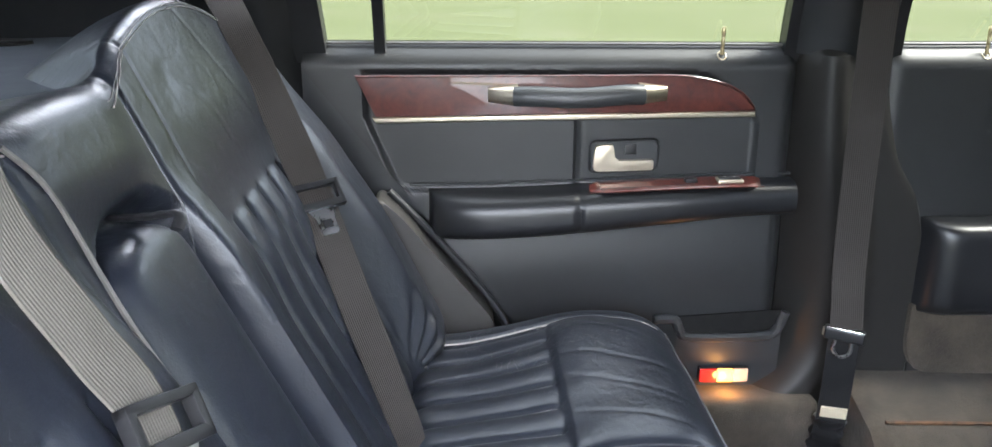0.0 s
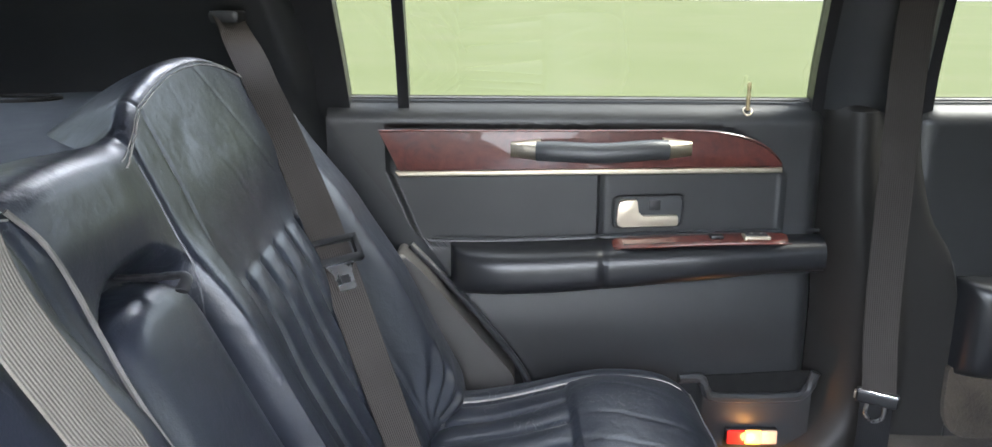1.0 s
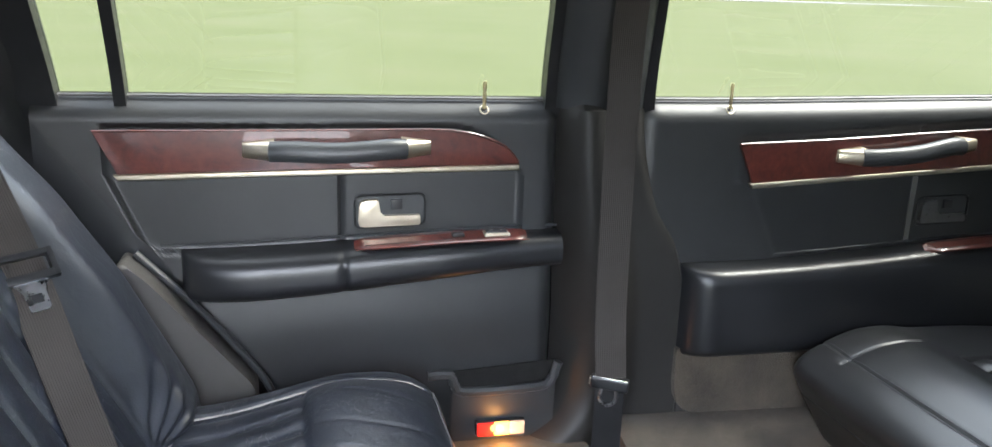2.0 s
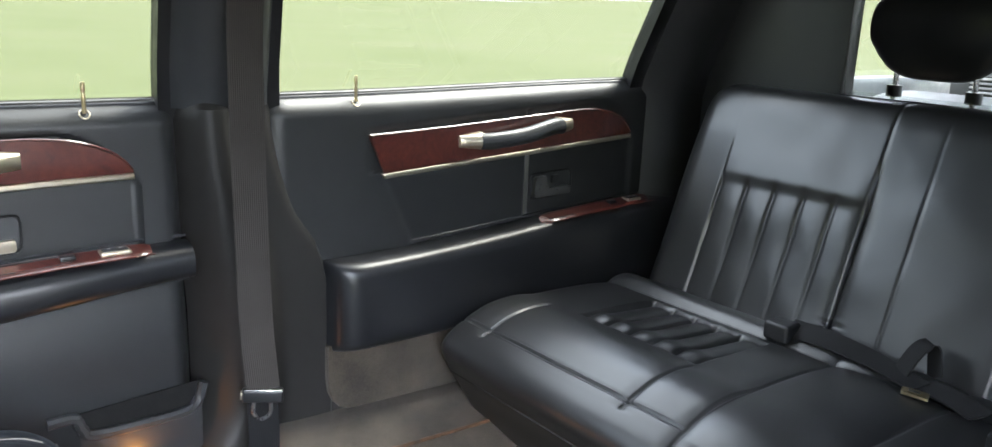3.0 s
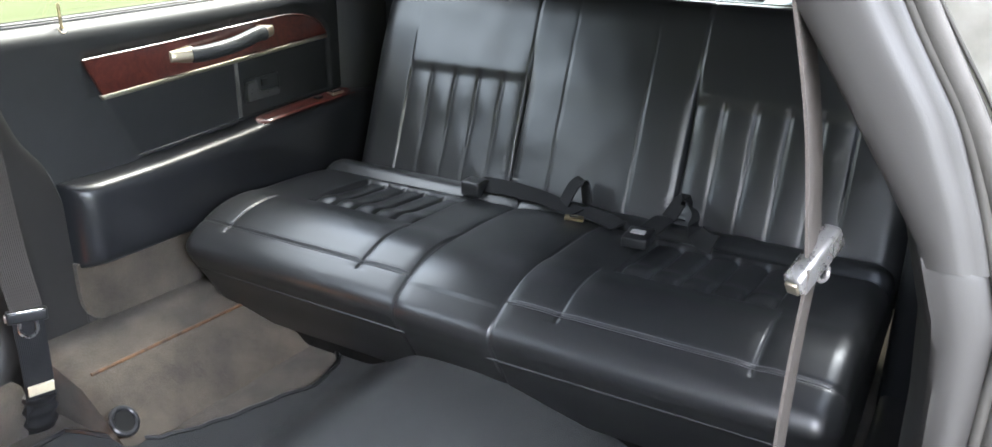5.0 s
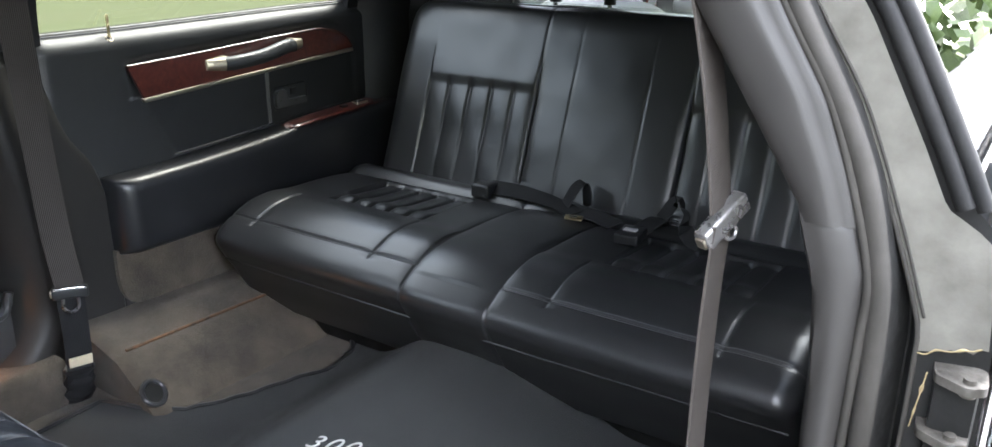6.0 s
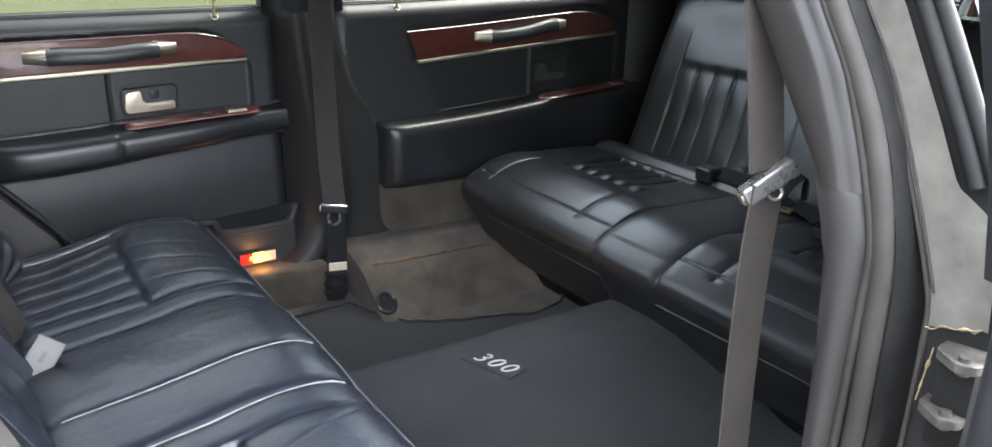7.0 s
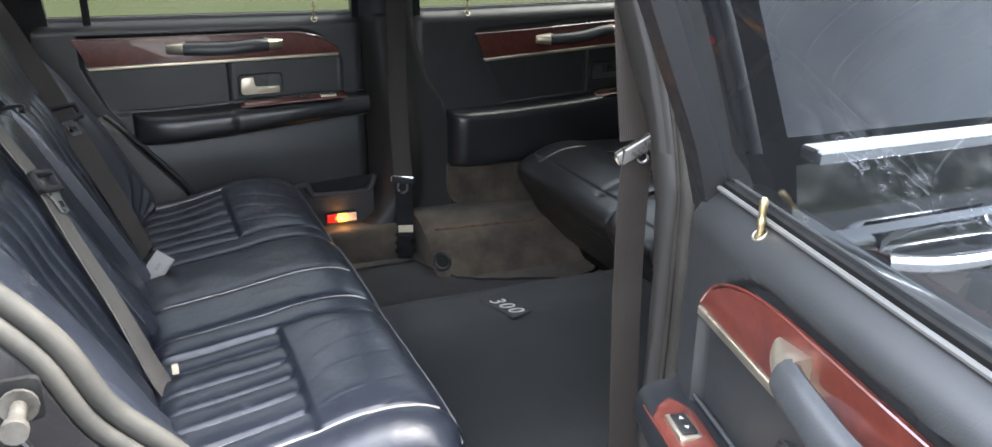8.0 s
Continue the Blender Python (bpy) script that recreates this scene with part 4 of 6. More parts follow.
# partition with its opening
part_wall = thing("wall_partition", "black padded partition with an opening to the driver", "partition", kind="structure", at=(1.5, 0, 0))
part("partition_side", box(1.49, 1.53, 0.345, 0.72, 0.1, 1.12, 0.006), TRIM_SOFT, part_wall)
part("partition_side", box(1.49, 1.53, -0.72, -0.345, 0.1, 1.12, 0.006), TRIM_SOFT, part_wall)
part("partition_bottom", box(1.49, 1.53, -0.345, 0.345, 0.1, 0.686, 0.004), TRIM_SOFT, part_wall)
part("opening_frame", tube([(1.487, 0.345, 1.1), (1.487, 0.345, 0.690), (1.487, -0.345, 0.690), (1.487, -0.345, 1.1)], 0.006, 8), BLACK_PLASTIC, part_wall, "black channel round the opening")
part("divider_glass", box(1.505, 1.511, -0.34, 0.34, 0.55, 0.700, 0.001), GLASS_CLEAR, part_wall, "lowered divider glass with a bright edge")

# ---- seats ----


def along(profile, n):
    """Points and outward normals along a seat's side profile of (x, z)."""
    line = smooth_line([(x, 0, z) for x, z in profile], n)
    out, run = [], 0.0
    for i, p in enumerate(line):
        a, b = line[max(0, i - 1)], line[min(n, i + 1)]
        d = (b - a).normalized()
        if i:
            run += (p - line[i - 1]).length
        out.append((p.x, p.z, d.z, -d.x, run))
    return out


def upholstery(profile, y0, y1, ny, nt, disp, r=0.05, shape=None, flip=1):
    """Soft seat part: a side profile carried across the car, puffed by disp(y, x, z)."""
    prof = along(profile, nt)

    def f(u, v):
        y = y0 + (y1 - y0) * u
        x, z, nx, nz, s = prof[round(v * nt)]
        nx, nz = nx * flip, nz * flip
        q = max(0.0, (r - min(y - y0, y1 - y)) / r)
        h = disp(y, x, z) - r * 0.8 * (1 - math.sqrt(max(0.0, 1 - q * q)))
        if shape:
            x, z = shape(y, x, z)
        return (x + nx * h, y, z + nz * h)
    return sheet(f, ny, nt, caps=True), f


def pleats(y, a, b, n, depth):
    """Rounded channels between a and b, with narrow stitched creases."""
    k = (y - a) / (b - a) * n
    d = abs(k - round(k)) * (b - a) / n
    return depth * (0.55 * (1 - math.exp(-(d / 0.0045) ** 2)) + 0.45 * abs(math.sin(math.pi * k)) - 0.75)


def inside(v, a, b, soft):
    return step(a - soft, a + soft, v) * (1 - step(b - soft, b + soft, v))


# rear-facing bench
BB = [(1.33, 0.16), (1.27, 0.20), (1.262, 0.25), (1.30, 0.36), (1.358, 0.52), (1.392, 0.62), (1.410, 0.665), (1.432, 0.690), (1.465, 0.693), (1.485, 0.67), (1.485, 0.5)]


def bench_back_disp(y, x, z):
    h = 0.0
    low = 1 - step(0.500, 0.528, z)
    fade = 0.30 + 0.70 * step(0.28, 0.46, z)
    for a, b in ((0.19, 0.505), (-0.500, -0.188)):
        m = inside(y, a, b, 0.003)
        puff = 0.0025 * groove(z, 0.470, 0.045)
        h += m * low * (fade * pleats(y, a, b, 5, 0.0046) - 0.003 + puff)
        h += m * (1 - low) * 0.004 * (1 - step(0.53, 0.62, z))
    for y0, g in ((0.19, 0.007), (-0.188, 0.007), (0.095, 0.0016), (-0.088, 0.0016), (0.505, 0.0012), (-0.50, 0.0012)):
        h -= g * groove(y, y0, 0.0030) * (1 - 0.75 * step(0.50, 0.60, z))
    for y0 in (0.19, -0.188):
        h -= 0.0035 * groove(y, y0, 0.014) * (1 - step(0.46, 0.60, z))
    h += 0.008 * math.cos((y - 0.001) / 0.19 * math.pi / 2) * inside(y, -0.188, 0.19, 0.01) * (1 - 0.7 * step(0.5, 0.64, z))
    # puckers at the foot of the deep seams
    pk = groove(z, 0.28, 0.03)
    for y0 in (0.19, -0.188):
        h += 0.0045 * pk * math.sin(z * 420) * groove(y, y0, 0.02)
    return h + 0.0015 * noise.noise((y * 14, z * 14, 0))


bench = thing("rear_facing_bench", "black vinyl rear-facing bench seat with pleated panels", "bench seat", at=(1.05, 0, 0.0))
bb, _ = upholstery(BB, -0.622, 0.622, 500, 200, bench_back_disp, 0.05, lambda y, x, z: (x, z), -1)
for v in bb.verts:
    # rounded shoulders
    q = max(0.0, (abs(v.co.y) - 0.53) / 0.09) * step(0.45, 0.65, v.co.z)
    v.co.z -= 0.030 * min(1.0, q) ** 2.4
part("backrest", bb, VINYL, bench, angle=60)

BC = [(1.33, 0.19), (1.27, 0.270), (1.18, 0.286), (1.10, 0.296), (0.98, 0.300), (0.90, 0.297), (0.84, 0.2905), (0.797, 0.2800), (0.758, 0.258), (0.742, 0.230), (0.757, 0.195), (0.785, 0.150), (0.815, 0.10), (0.85, 0.05)]


def bench_cushion_disp(y, x, z):
    h = 0.0
    side = step(0.104, 0.112, y) + step(-0.078, -0.086, y)
    front = 1 - step(0.24, 0.27, z)
    for y0 in (0.108, -0.082):
        h -= 0.0026 * groove(y, y0, 0.0022) + 0.0016 * groove(y, y0, 0.014)
    if z > 0.24 and x > 0.78:
        for a, b in ((0.219, 0.475), (-0.47, -0.207)):
            m = inside(y, a, b, 0.004) * step(0.946, 0.954, x) * (1 - step(1.135, 1.150, x))
            h += m * (pleats(y, a, b, 5, 0.0092) - 0.0068 + 0.007 * groove(x, 0.985, 0.026) - 0.002 * step(1.0, 1.1, x))
        # puffed bolster between the front seam and the pleats
        h += 0.010 * math.exp(-abs((x - 0.880) / 0.060) ** 3) * (0.35 + 0.65 * side)
        for y0, xe in ((0.215, 0.955), (-0.178, 0.955), (0.545, 0.945), (-0.482, 0.955)):
            h -= (0.0026 * groove(y, y0, 0.0024) + 0.0020 * groove(y, y0, 0.016)) * (1 - step(xe - 0.03, xe, x))
        h += 0.005 * math.cos((y - 0.013) / 0.1 * math.pi / 2) * inside(y, -0.082, 0.108, 0.01)
        h -= 0.006 * groove(x, 1.17, 0.006)
        h += 0.018 * math.exp(-abs((x - 1.207) / 0.030) ** 3)
        h -= 0.0036 * groove(x, 0.797, 0.0035) * side
    h += 0.004 * front * inside(y, -0.082, 0.108, 0.03)
    return h + 0.0008 * noise.noise((y * 9, x * 9, 3))


bc, bcf = upholstery(BC, -0.612, 0.640, 500, 240, bench_cushion_disp, 0.04, None, 1)
part("cushion", bc, VINYL, bench, angle=60)


def on_cushion(f, y, x, ya, yb, nt):
    """The upper side of a soft part at a place, found along its profile."""
    u = (y - ya) / (yb - ya)
    line = [p for p in (Vector(f(u, j / nt)) for j in range(nt + 1)) if p.z > 0.22]
    best = None
    for p, q in zip(line, line[1:]):
        if min(p.x, q.x) - 1e-6 <= x <= max(p.x, q.x) + 1e-6 and abs(q.x - p.x) > 1e-7:
            c = p.lerp(q, (x - p.x) / (q.x - p.x))
            if best is None or c.z > best.z:
                best = c
    return best or min(line, key=lambda p: abs(p.x - x))


def stitch_on(f, pts, ya, yb, nt, lift=0.001):
    line = []
    for x, y in pts:
        p = on_cushion(f, y, x, ya, yb, nt)
        line.append((x, y, p[2] + lift))
    return line


def profile_seam(f, y, ya, yb, nt, x_far, z_low, lift=0.0004):
    """A seam that runs along the soft part's own profile, over its front edge."""
    u = (y - ya) / (yb - ya)
    line = [Vector(f(u, j / nt)) for j in range(nt + 1)]
    return [p + Vector((-0.0002, 0, lift)) for p in line if p.x < x_far and p.z > z_low][::3]


for y0 in (0.108, -0.082):
    part("seam", tube(profile_seam(bcf, y0, -0.612, 0.640, 240, 1.15, 0.185), 0.0009, 5), DARK_STITCH, bench)
for xo in (0.793, 0.801):
    for ya_, yb_ in ((0.116, 0.605), (-0.585, -0.090)):
        pts = [(xo, ya_ + (yb_ - ya_) * k / 30) for k in range(31)]
        part("front_stitching", tube(stitch_on(bcf, pts, -0.612, 0.640, 240, 0.0004), 0.0009, 5), DARK_STITCH, bench)
for y0, xe in ((0.215, 0.94), (-0.178, 0.94), (0.545, 0.93), (-0.482, 0.94)):
    pts = [(0.803 + (xe - 0.803) * k / 12, y0) for k in range(13)]
    part("seam", tube(stitch_on(bcf, pts, -0.612, 0.640, 240, 0.0002), 0.0007, 5), DARK_STITCH, bench)
part("base_welt", tube([(0.762, -0.60, 0.188), (0.760, 0.0, 0.186), (0.762, 0.61, 0.188)], 0.0018, 6, 20), VINYL, bench)
part("base_box", box(0.88, 1.30, -0.58, 0.60, 0.0, 0.20, 0.01), BODY_GREY, bench, "dark seat base under the cushion")

# rear seat
RC = [(-0.30, 0.20), (-0.265, 0.245), (-0.20, 0.258), (-0.10, 0.272), (-0.02, 0.286), (0.05, 0.286), (0.095, 0.268), (0.118, 0.235), (0.122, 0.19), (0.105, 0.10), (0.09, 0.0)]


def rear_cushion_disp(y, x, z):
    h = 0.0
    if z > 0.22:
        for a, b in ((0.226, 0.552), (-0.552, -0.226)):
            m = inside(y, a, b, 0.004) * inside(x, -0.32, -0.082, 0.004)
            h += m * (pleats(y, a, b, 6, 0.008) - 0.006)
            h -= 0.006 * inside(y, a, b, 0.01) * groove(x, -0.080, 0.0035)
        fr = step(0.10, 0.02, x)
        for y0, g in ((0.157, 0.007), (-0.161, 0.008), (-0.045, 0.004), (0.222, 0.007), (-0.226, 0.007), (0.555, 0.006), (-0.555, 0.006)):
            h -= g * (0.55 * groove(y, y0, 0.0035) + 0.45 * groove(y, y0, 0.012)) * (0.4 + 0.6 * fr)
        h += 0.007 * math.cos(y / 0.16 * math.pi / 2) * inside(y, -0.16, 0.157, 0.01)
        h += 0.006 * inside(y, 0.24, 0.54, 0.04) * inside(x, -0.06, 0.09, 0.03)
        h += 0.006 * inside(y, -0.54, -0.24, 0.04) * inside(x, -0.06, 0.09, 0.03)
        h += (0.017 if y > 0 else 0.007) * inside(abs(y), 0.40, 0.58, 0.10) * inside(x, -0.12, 0.04, 0.08)
        # creases worn into the front bolsters
        for k in range(5):
            c = 0.28 + 0.07 * k
            wob = 0.02 * noise.noise((x * 7, k * 3.1, 1))
            for sg in (1, -1):
                h -= 0.0011 * groove(y * sg + 0.45 * x + wob, c, 0.003) * inside(x, -0.06, 0.07, 0.02)
    return h + 0.0022 * noise.noise((y * 13, x * 13, 7))


rear = thing("rear_passenger_seat", "worn black leather rear seat with pleats and pale stitching", "car seat", at=(-0.15, 0, 0.0))
rc, rcf = upholstery(RC, -0.63, 0.635, 440, 120, rear_cushion_disp, 0.07, None, -1)
part("cushion", rc, LEATHER, rear, angle=60)
for y0, r_, m_ in ((-0.161, 0.0024, STITCH), (-0.045, 0.0013, STITCH), (0.157, 0.0014, DARK_STITCH), (0.222, 0.0013, DARK_STITCH), (-0.555, 0.0022, STITCH), (0.555, 0.0016, STITCH)):
    pts = [(-0.245 + 0.335 * k / 18, y0) for k in range(19)]
    part("seam", tube(stitch_on(rcf, pts, -0.63, 0.635, 120), r_, 5), m_, rear)
for sg in (1, -1):
    for k in range(1, 6):
        y0 = sg * (0.226 + (0.552 - 0.226) * k / 6)
        pts = [(-0.25 + 0.165 * j / 8, y0) for j in range(9)]
        part("pleat_stitching", tube(stitch_on(rcf, pts, -0.63, 0.635, 120, 0.0004), 0.0010, 5), STITCH, rear)
pts = [(0.107 + 0.0 * k, -0.60 + 1.20 * k / 40) for k in range(41)]
part("front_welt", tube(stitch_on(rcf, pts, -0.63, 0.635, 120, 0.0), 0.0022, 5), DARK_STITCH, rear)

BACK0 = Vector((-0.254, 0.2144))
LEAN = Vector((-0.451, 0.893)).normalized()
# height of the upper edge across one half of the seat: low middle, headrest hump, sloping shoulder
TOP_EDGE = smooth_line([(0.0, 0, 0.525), (0.084, 0, 0.525), (0.125, 0, 0.541), (0.161, 0, 0.563), (0.21, 0, 0.578), (0.26, 0, 0.590), (0.31, 0, 0.595),
                        (0.375, 0, 0.594), (0.45, 0, 0.579), (0.51, 0, 0.557), (0.565, 0, 0.528), (0.62, 0, 0.494), (0.665, 0, 0.445)], 120)


def rear_top(y):
    a = abs(y)
    for p, q in zip(TOP_EDGE, TOP_EDGE[1:]):
        if a <= q.x:
            return p.z + (q.z - p.z) * (a - p.x) / max(1e-6, q.x - p.x)
    return TOP_EDGE[-1].z


def roll_line(y, s):
    """Middle of the padded roll beside the armrest, on either half."""
    return (0.124 if y > 0 else 0.100) + 0.10 * (s - 0.30) * step(0.2, 0.35, s)


PL0, PL1, PLN = 0.150, 0.475, 6


def rear_relief(y, s):
    """How far the backrest stands out at a place across and up it."""
    a = abs(y)
    edge = 0.386 + 0.035 * (a - 0.25)
    low = 1 - step(edge - 0.005, edge + 0.005, s)
    m = inside(a, PL0, PL1, 0.004)
    fade = 0.55 + 0.45 * step(0.10, 0.30, s)
    h = m * low * (fade * pleats(a, PL0, PL1, PLN, 0.009) - 0.002 + 0.006 * groove(s, edge - 0.045, 0.050))
    h += 0.012 * math.exp(-abs((a - 0.36) / 0.17) ** 3) * step(0.40, 0.50, s)
    # side bolster, thick at the loins and thin at the shoulder
    h += (0.046 - 0.010 * step(0.22, 0.36, s) - 0.024 * step(0.34, 0.50, s)) * step(0.468, 0.545, a)
    # padded roll: a flat strip at the shoulder, standing proud beside the armrest
    c = a - roll_line(y, s)
    amp = 0.003 + 0.015 * (1 - step(0.36, 0.47, s))
    h += amp * math.exp(-(c / 0.027) ** 4)
    for off in (-0.026, 0.026):
        h -= 0.0028 * groove(c, off, 0.0035)
    # crown of the middle part over the armrest
    h += 0.010 * math.exp(-(y / 0.09) ** 4) * step(0.45, 0.50, s)
    # folded middle armrest in an arched recess
    q = y - 0.024
    if abs(q) < 0.11:
        arch = 0.462 - 0.030 * abs(q / 0.085) ** 3
        hole = (1 - step(0.078, 0.088, abs(q))) * (1 - step(arch - 0.010, arch + 0.004, s))
        e = abs(y - 0.012) / 0.080
        top = 0.450 - 0.022 * e ** 2.5
        pad = math.sqrt(max(0.0, 1 - e ** 4)) * (1 - math.exp(-(max(0.0, top - s) / 0.012) ** 1.3)) if s < top else 0.0
        h += hole * (-0.032 + 0.042 * pad)
    h -= 0.012 * math.exp(-(s / 0.03) ** 2)
    h += 0.0016 * noise.noise((y * 7, s * 7, 5))
    # folds pulled into the foot of the bolster and creases in the upper panel
    far = math.hypot(a - 0.47, s - 0.03)
    way = math.atan2(s - 0.03, a - 0.47)
    h += 0.0035 * math.sin(way * 17 + 2.5 * noise.noise((a * 14, s * 14, 8))) * step(0.012, 0.04, far) * (1 - step(0.06, 0.15, far)) * step(0.47, 0.50, a)
    h -= 0.0011 * math.exp(-(noise.noise((y * 9 + s * 3, s * 4, 21)) / 0.05) ** 2) * step(0.40, 0.46, s) * step(0.18, 0.24, a)
    return h


def rear_back(u, v):
    y = -0.66 + 1.32 * u
    L = rear_top(y)
    r = 0.017 + 0.020 * (1 - step(0.07, 0.15, abs(y)))
    a = abs(y)
    nrm = Vector((LEAN.y, -LEAN.x))
    turn = math.atan2(LEAN.y, -LEAN.x)
    if v < 0.72:
        s = v / 0.72 * L
        p = BACK0 + LEAN * s
        n = nrm
        keep = 1.0
    else:
        th = min(1.0, (v - 0.72) / 0.08) * turn
        k = max(0.0, (v - 0.80) / 0.20)
        p = BACK0 + LEAN * (L + r * math.sin(th)) - nrm * r * (1 - math.cos(th))
        # the hump narrows towards its back
        lower = LEAN.y * (L - rear_top(max(0.0, 0.36 + (a - 0.36) * (1 + 0.8 * k)))) if a < 0.36 else 0.0
        fall = max(0.0, p.y - lower - 0.672)
        p = p + Vector((-0.135 * k, -lower - fall * k ** 1.55 - 0.006 * k))
        n = nrm * math.cos(th) + LEAN * math.sin(th)
        s = L
        keep = 1 - step(0.72, 0.84, v)
    h = rear_relief(y, s) * keep
    q = max(0.0, (0.055 - (0.66 - a)) / 0.055)
    h -= 0.05 * (1 - math.sqrt(max(0.0, 1 - q * q)))
    p = p + n * h
    return (p.x, y, p.y)


part("backrest", sheet(rear_back, 460, 210, caps=True), LEATHER, rear, angle=60)


def back_point(y, s, lift=0.002):
    u = (y + 0.66) / 1.32
    p = Vector(rear_back(u, 0.72 * s / rear_top(y)))
    return p + Vector((LEAN.y, 0, -LEAN.x)) * lift


# ---- carpeted hump on the far side, with its end face to the rear ----
hump = thing("carpeted_riser", "taupe carpeted riser with an orange-brown split strip", "floor riser", at=(0.65, 0.6, 0.0))
sec = [(0.706, 0.123), (0.665, 0.122), (0.636, 0.119), (0.568, 0.0985), (0.552, 0.092), (0.49, 0.042), (0.44, -0.002)]


def hump_at(u, v):
    line = smooth_line([(0, y, z) for y, z in sec], 24)
    p = line[round(v * 24)]
    x = 0.448 + 0.75 * u
    z = p.z - 0.020 * u * step(0.0, 0.1, p.z) + 0.003 * noise.noise((x * 12, p.y * 12, 2))
    e = max(0.0, 1 - u * 0.75 / 0.02)
    return (x, p.y + 0.006 * e * e, z - 0.008 * e * e)


hb = sheet(hump_at, 50, 24)
ring = [hb.verts.new(hump_at(0, j / 24)) for j in range(25)]
hb.faces.new(ring + [hb.verts.new((0.458, 0.44, -0.01)), hb.verts.new((0.458, 0.70, -0.01))])
part("carpet_cover", hb, CARPET, hump, "worn taupe carpet")
part("split_strip", tube([(0.474 + 0.40 * k / 10, 0.567 - 0.002 * k / 10, 0.1005 - 0.0105 * k / 10) for k in range(11)], 0.0034, 6, 30), ORANGE_STRIP, hump, "frayed orange-brown strip")
part("outlet_ring", tube([(0.466 + 0.022 * math.cos(k * math.tau / 20), 0.482 + 0.016 * math.sin(k * math.tau / 20), 0.040 + 0.018 * math.sin(k * math.tau / 20)) for k in range(20)], 0.005, 8, 0, True), BLACK_PLASTIC, hump, "round black outlet ring")
# no hole is cut: a dark disc paints the outlet's inner shade
part("outlet_shade_disc", sheet(lambda u, v: (0.466 + 0.021 * u * math.cos(v * math.tau), 0.481 + 0.015 * u * math.sin(v * math.tau), 0.0405 + 0.017 * u * math.sin(v * math.tau)), 4, 24), BODY_GREY, hump, "dark disc painted as the shade in the outlet")
solo("kick_carpet", prism(rounded([(0.563, 0.246), (0.563, 0.118), (0.70, 0.112), (0.9, 0.105), (0.9, 0.240)], [0.004, 0.085, 0.02, 0.0, 0.0]), "y", 0.735, 0.699, 0.006), CARPET, "taupe carpet patch below the middle door", "carpet trim", kind="structure")
solo("kick_trim", box(0.574, 1.10, 0.707, 0.742, -0.01, 0.228, 0.008), PILLAR, "charcoal plastic sill below the middle door", "side trim", kind="structure")
solo("rocker_carpet", box(-0.1, 0.40, 0.64, 0.735, -0.01, 0.098, 0.02, 3), CARPET, "taupe carpet along the door sill", "carpet trim", kind="structure")

# floor mat with the embroidered number


def mat_z(x, y):
    return max(floor_z(x, y), 0.0) + 0.006


MAT_EDGE = [(0.10, 0.56), (0.30, 0.585), (0.424, 0.590), (0.455, 0.50), (0.50, 0.430), (0.563, 0.395), (0.62, 0.372), (0.688, 0.350), (0.767, 0.322), (0.84, 0.335), (0.926, 0.400), (1.0, 0.42)]


def mat_edge(x):
    for (a, ya), (b, yb) in zip(MAT_EDGE, MAT_EDGE[1:]):
        if x <= b:
            return ya + (yb - ya) * step(a, b, x)
    return MAT_EDGE[-1][1]


def mat_at(u, v):
    x = 0.10 + 0.88 * u
    y = -0.64 + (mat_edge(x) + 0.64) * v
    return (x, y, mat_z(x, y) + 0.002 * noise.noise((x * 8, y * 8, 4)))


fm = thing("floor_mat", "black carpet floor mat with silver 300 badge", "floor mat", at=(0.5, 0, 0.1))
part("mat_carpet", sheet(mat_at, 90, 80), MAT_CARPET, fm)
part("mat_binding", tube([Vector(mat_at(k / 60, 1.0)) + Vector((0, 0, 0.001)) for k in range(61)], 0.005, 6), BLACK_PLASTIC, fm, "black bound edge")
part("badge_patch", prism([(Matrix.Rotation(radians(-72), 2) @ Vector(p))[:] for p in ((-0.055, -0.024), (0.055, -0.024), (0.055, 0.024), (-0.055, 0.024))], "z", 0.0, 0.0025), MAT_CARPET, fm, "dark badge patch").data.transform(Matrix.Translation((0.430, -0.016, 0.1308)))
for ch, off in (("3", -0.029), ("0", 0.0), ("0", 0.029)):
    txt = bpy.data.curves.new("badge_digit", 'FONT')
    txt.body = ch
    txt.size = 0.047
    txt.extrude = 0.0012
    txt.offset = -0.0007
    txt.shear = 0.35
    txt.align_x, txt.align_y = 'CENTER', 'CENTER'
    tob = new("badge_digit", txt)
    tob.matrix_world = pose(0.430, -0.016, 0.1340, 0, 0, -72) @ Matrix.Translation((off, 0, 0))
    tme = bpy.data.meshes.new_from_object(tob.evaluated_get(bpy.context.evaluated_depsgraph_get()))
    tmw = tob.matrix_world.copy()
    bpy.data.objects.remove(tob)
    tb = bmesh.new()
    tb.from_mesh(tme)
    bmesh.ops.transform(tb, matrix=tmw, verts=tb.verts[:])
    bmesh.ops.remove_doubles(tb, verts=tb.verts[:], dist=0.0001)
    part("badge_digit", tb, WHITE_THREAD, fm, "silver embroidered digit")

# ---- near door opening: seals, body pillar, hinges ----


def side_y(z, inset=0.0):
    """Outer side of the car at a height, on the near side."""
    t = max(0.0, z - 0.55)
    return -(0.820 - 0.22 * min(t, 0.12) - (0.52 * (t - 0.12) if t > 0.12 else 0.0)) + inset


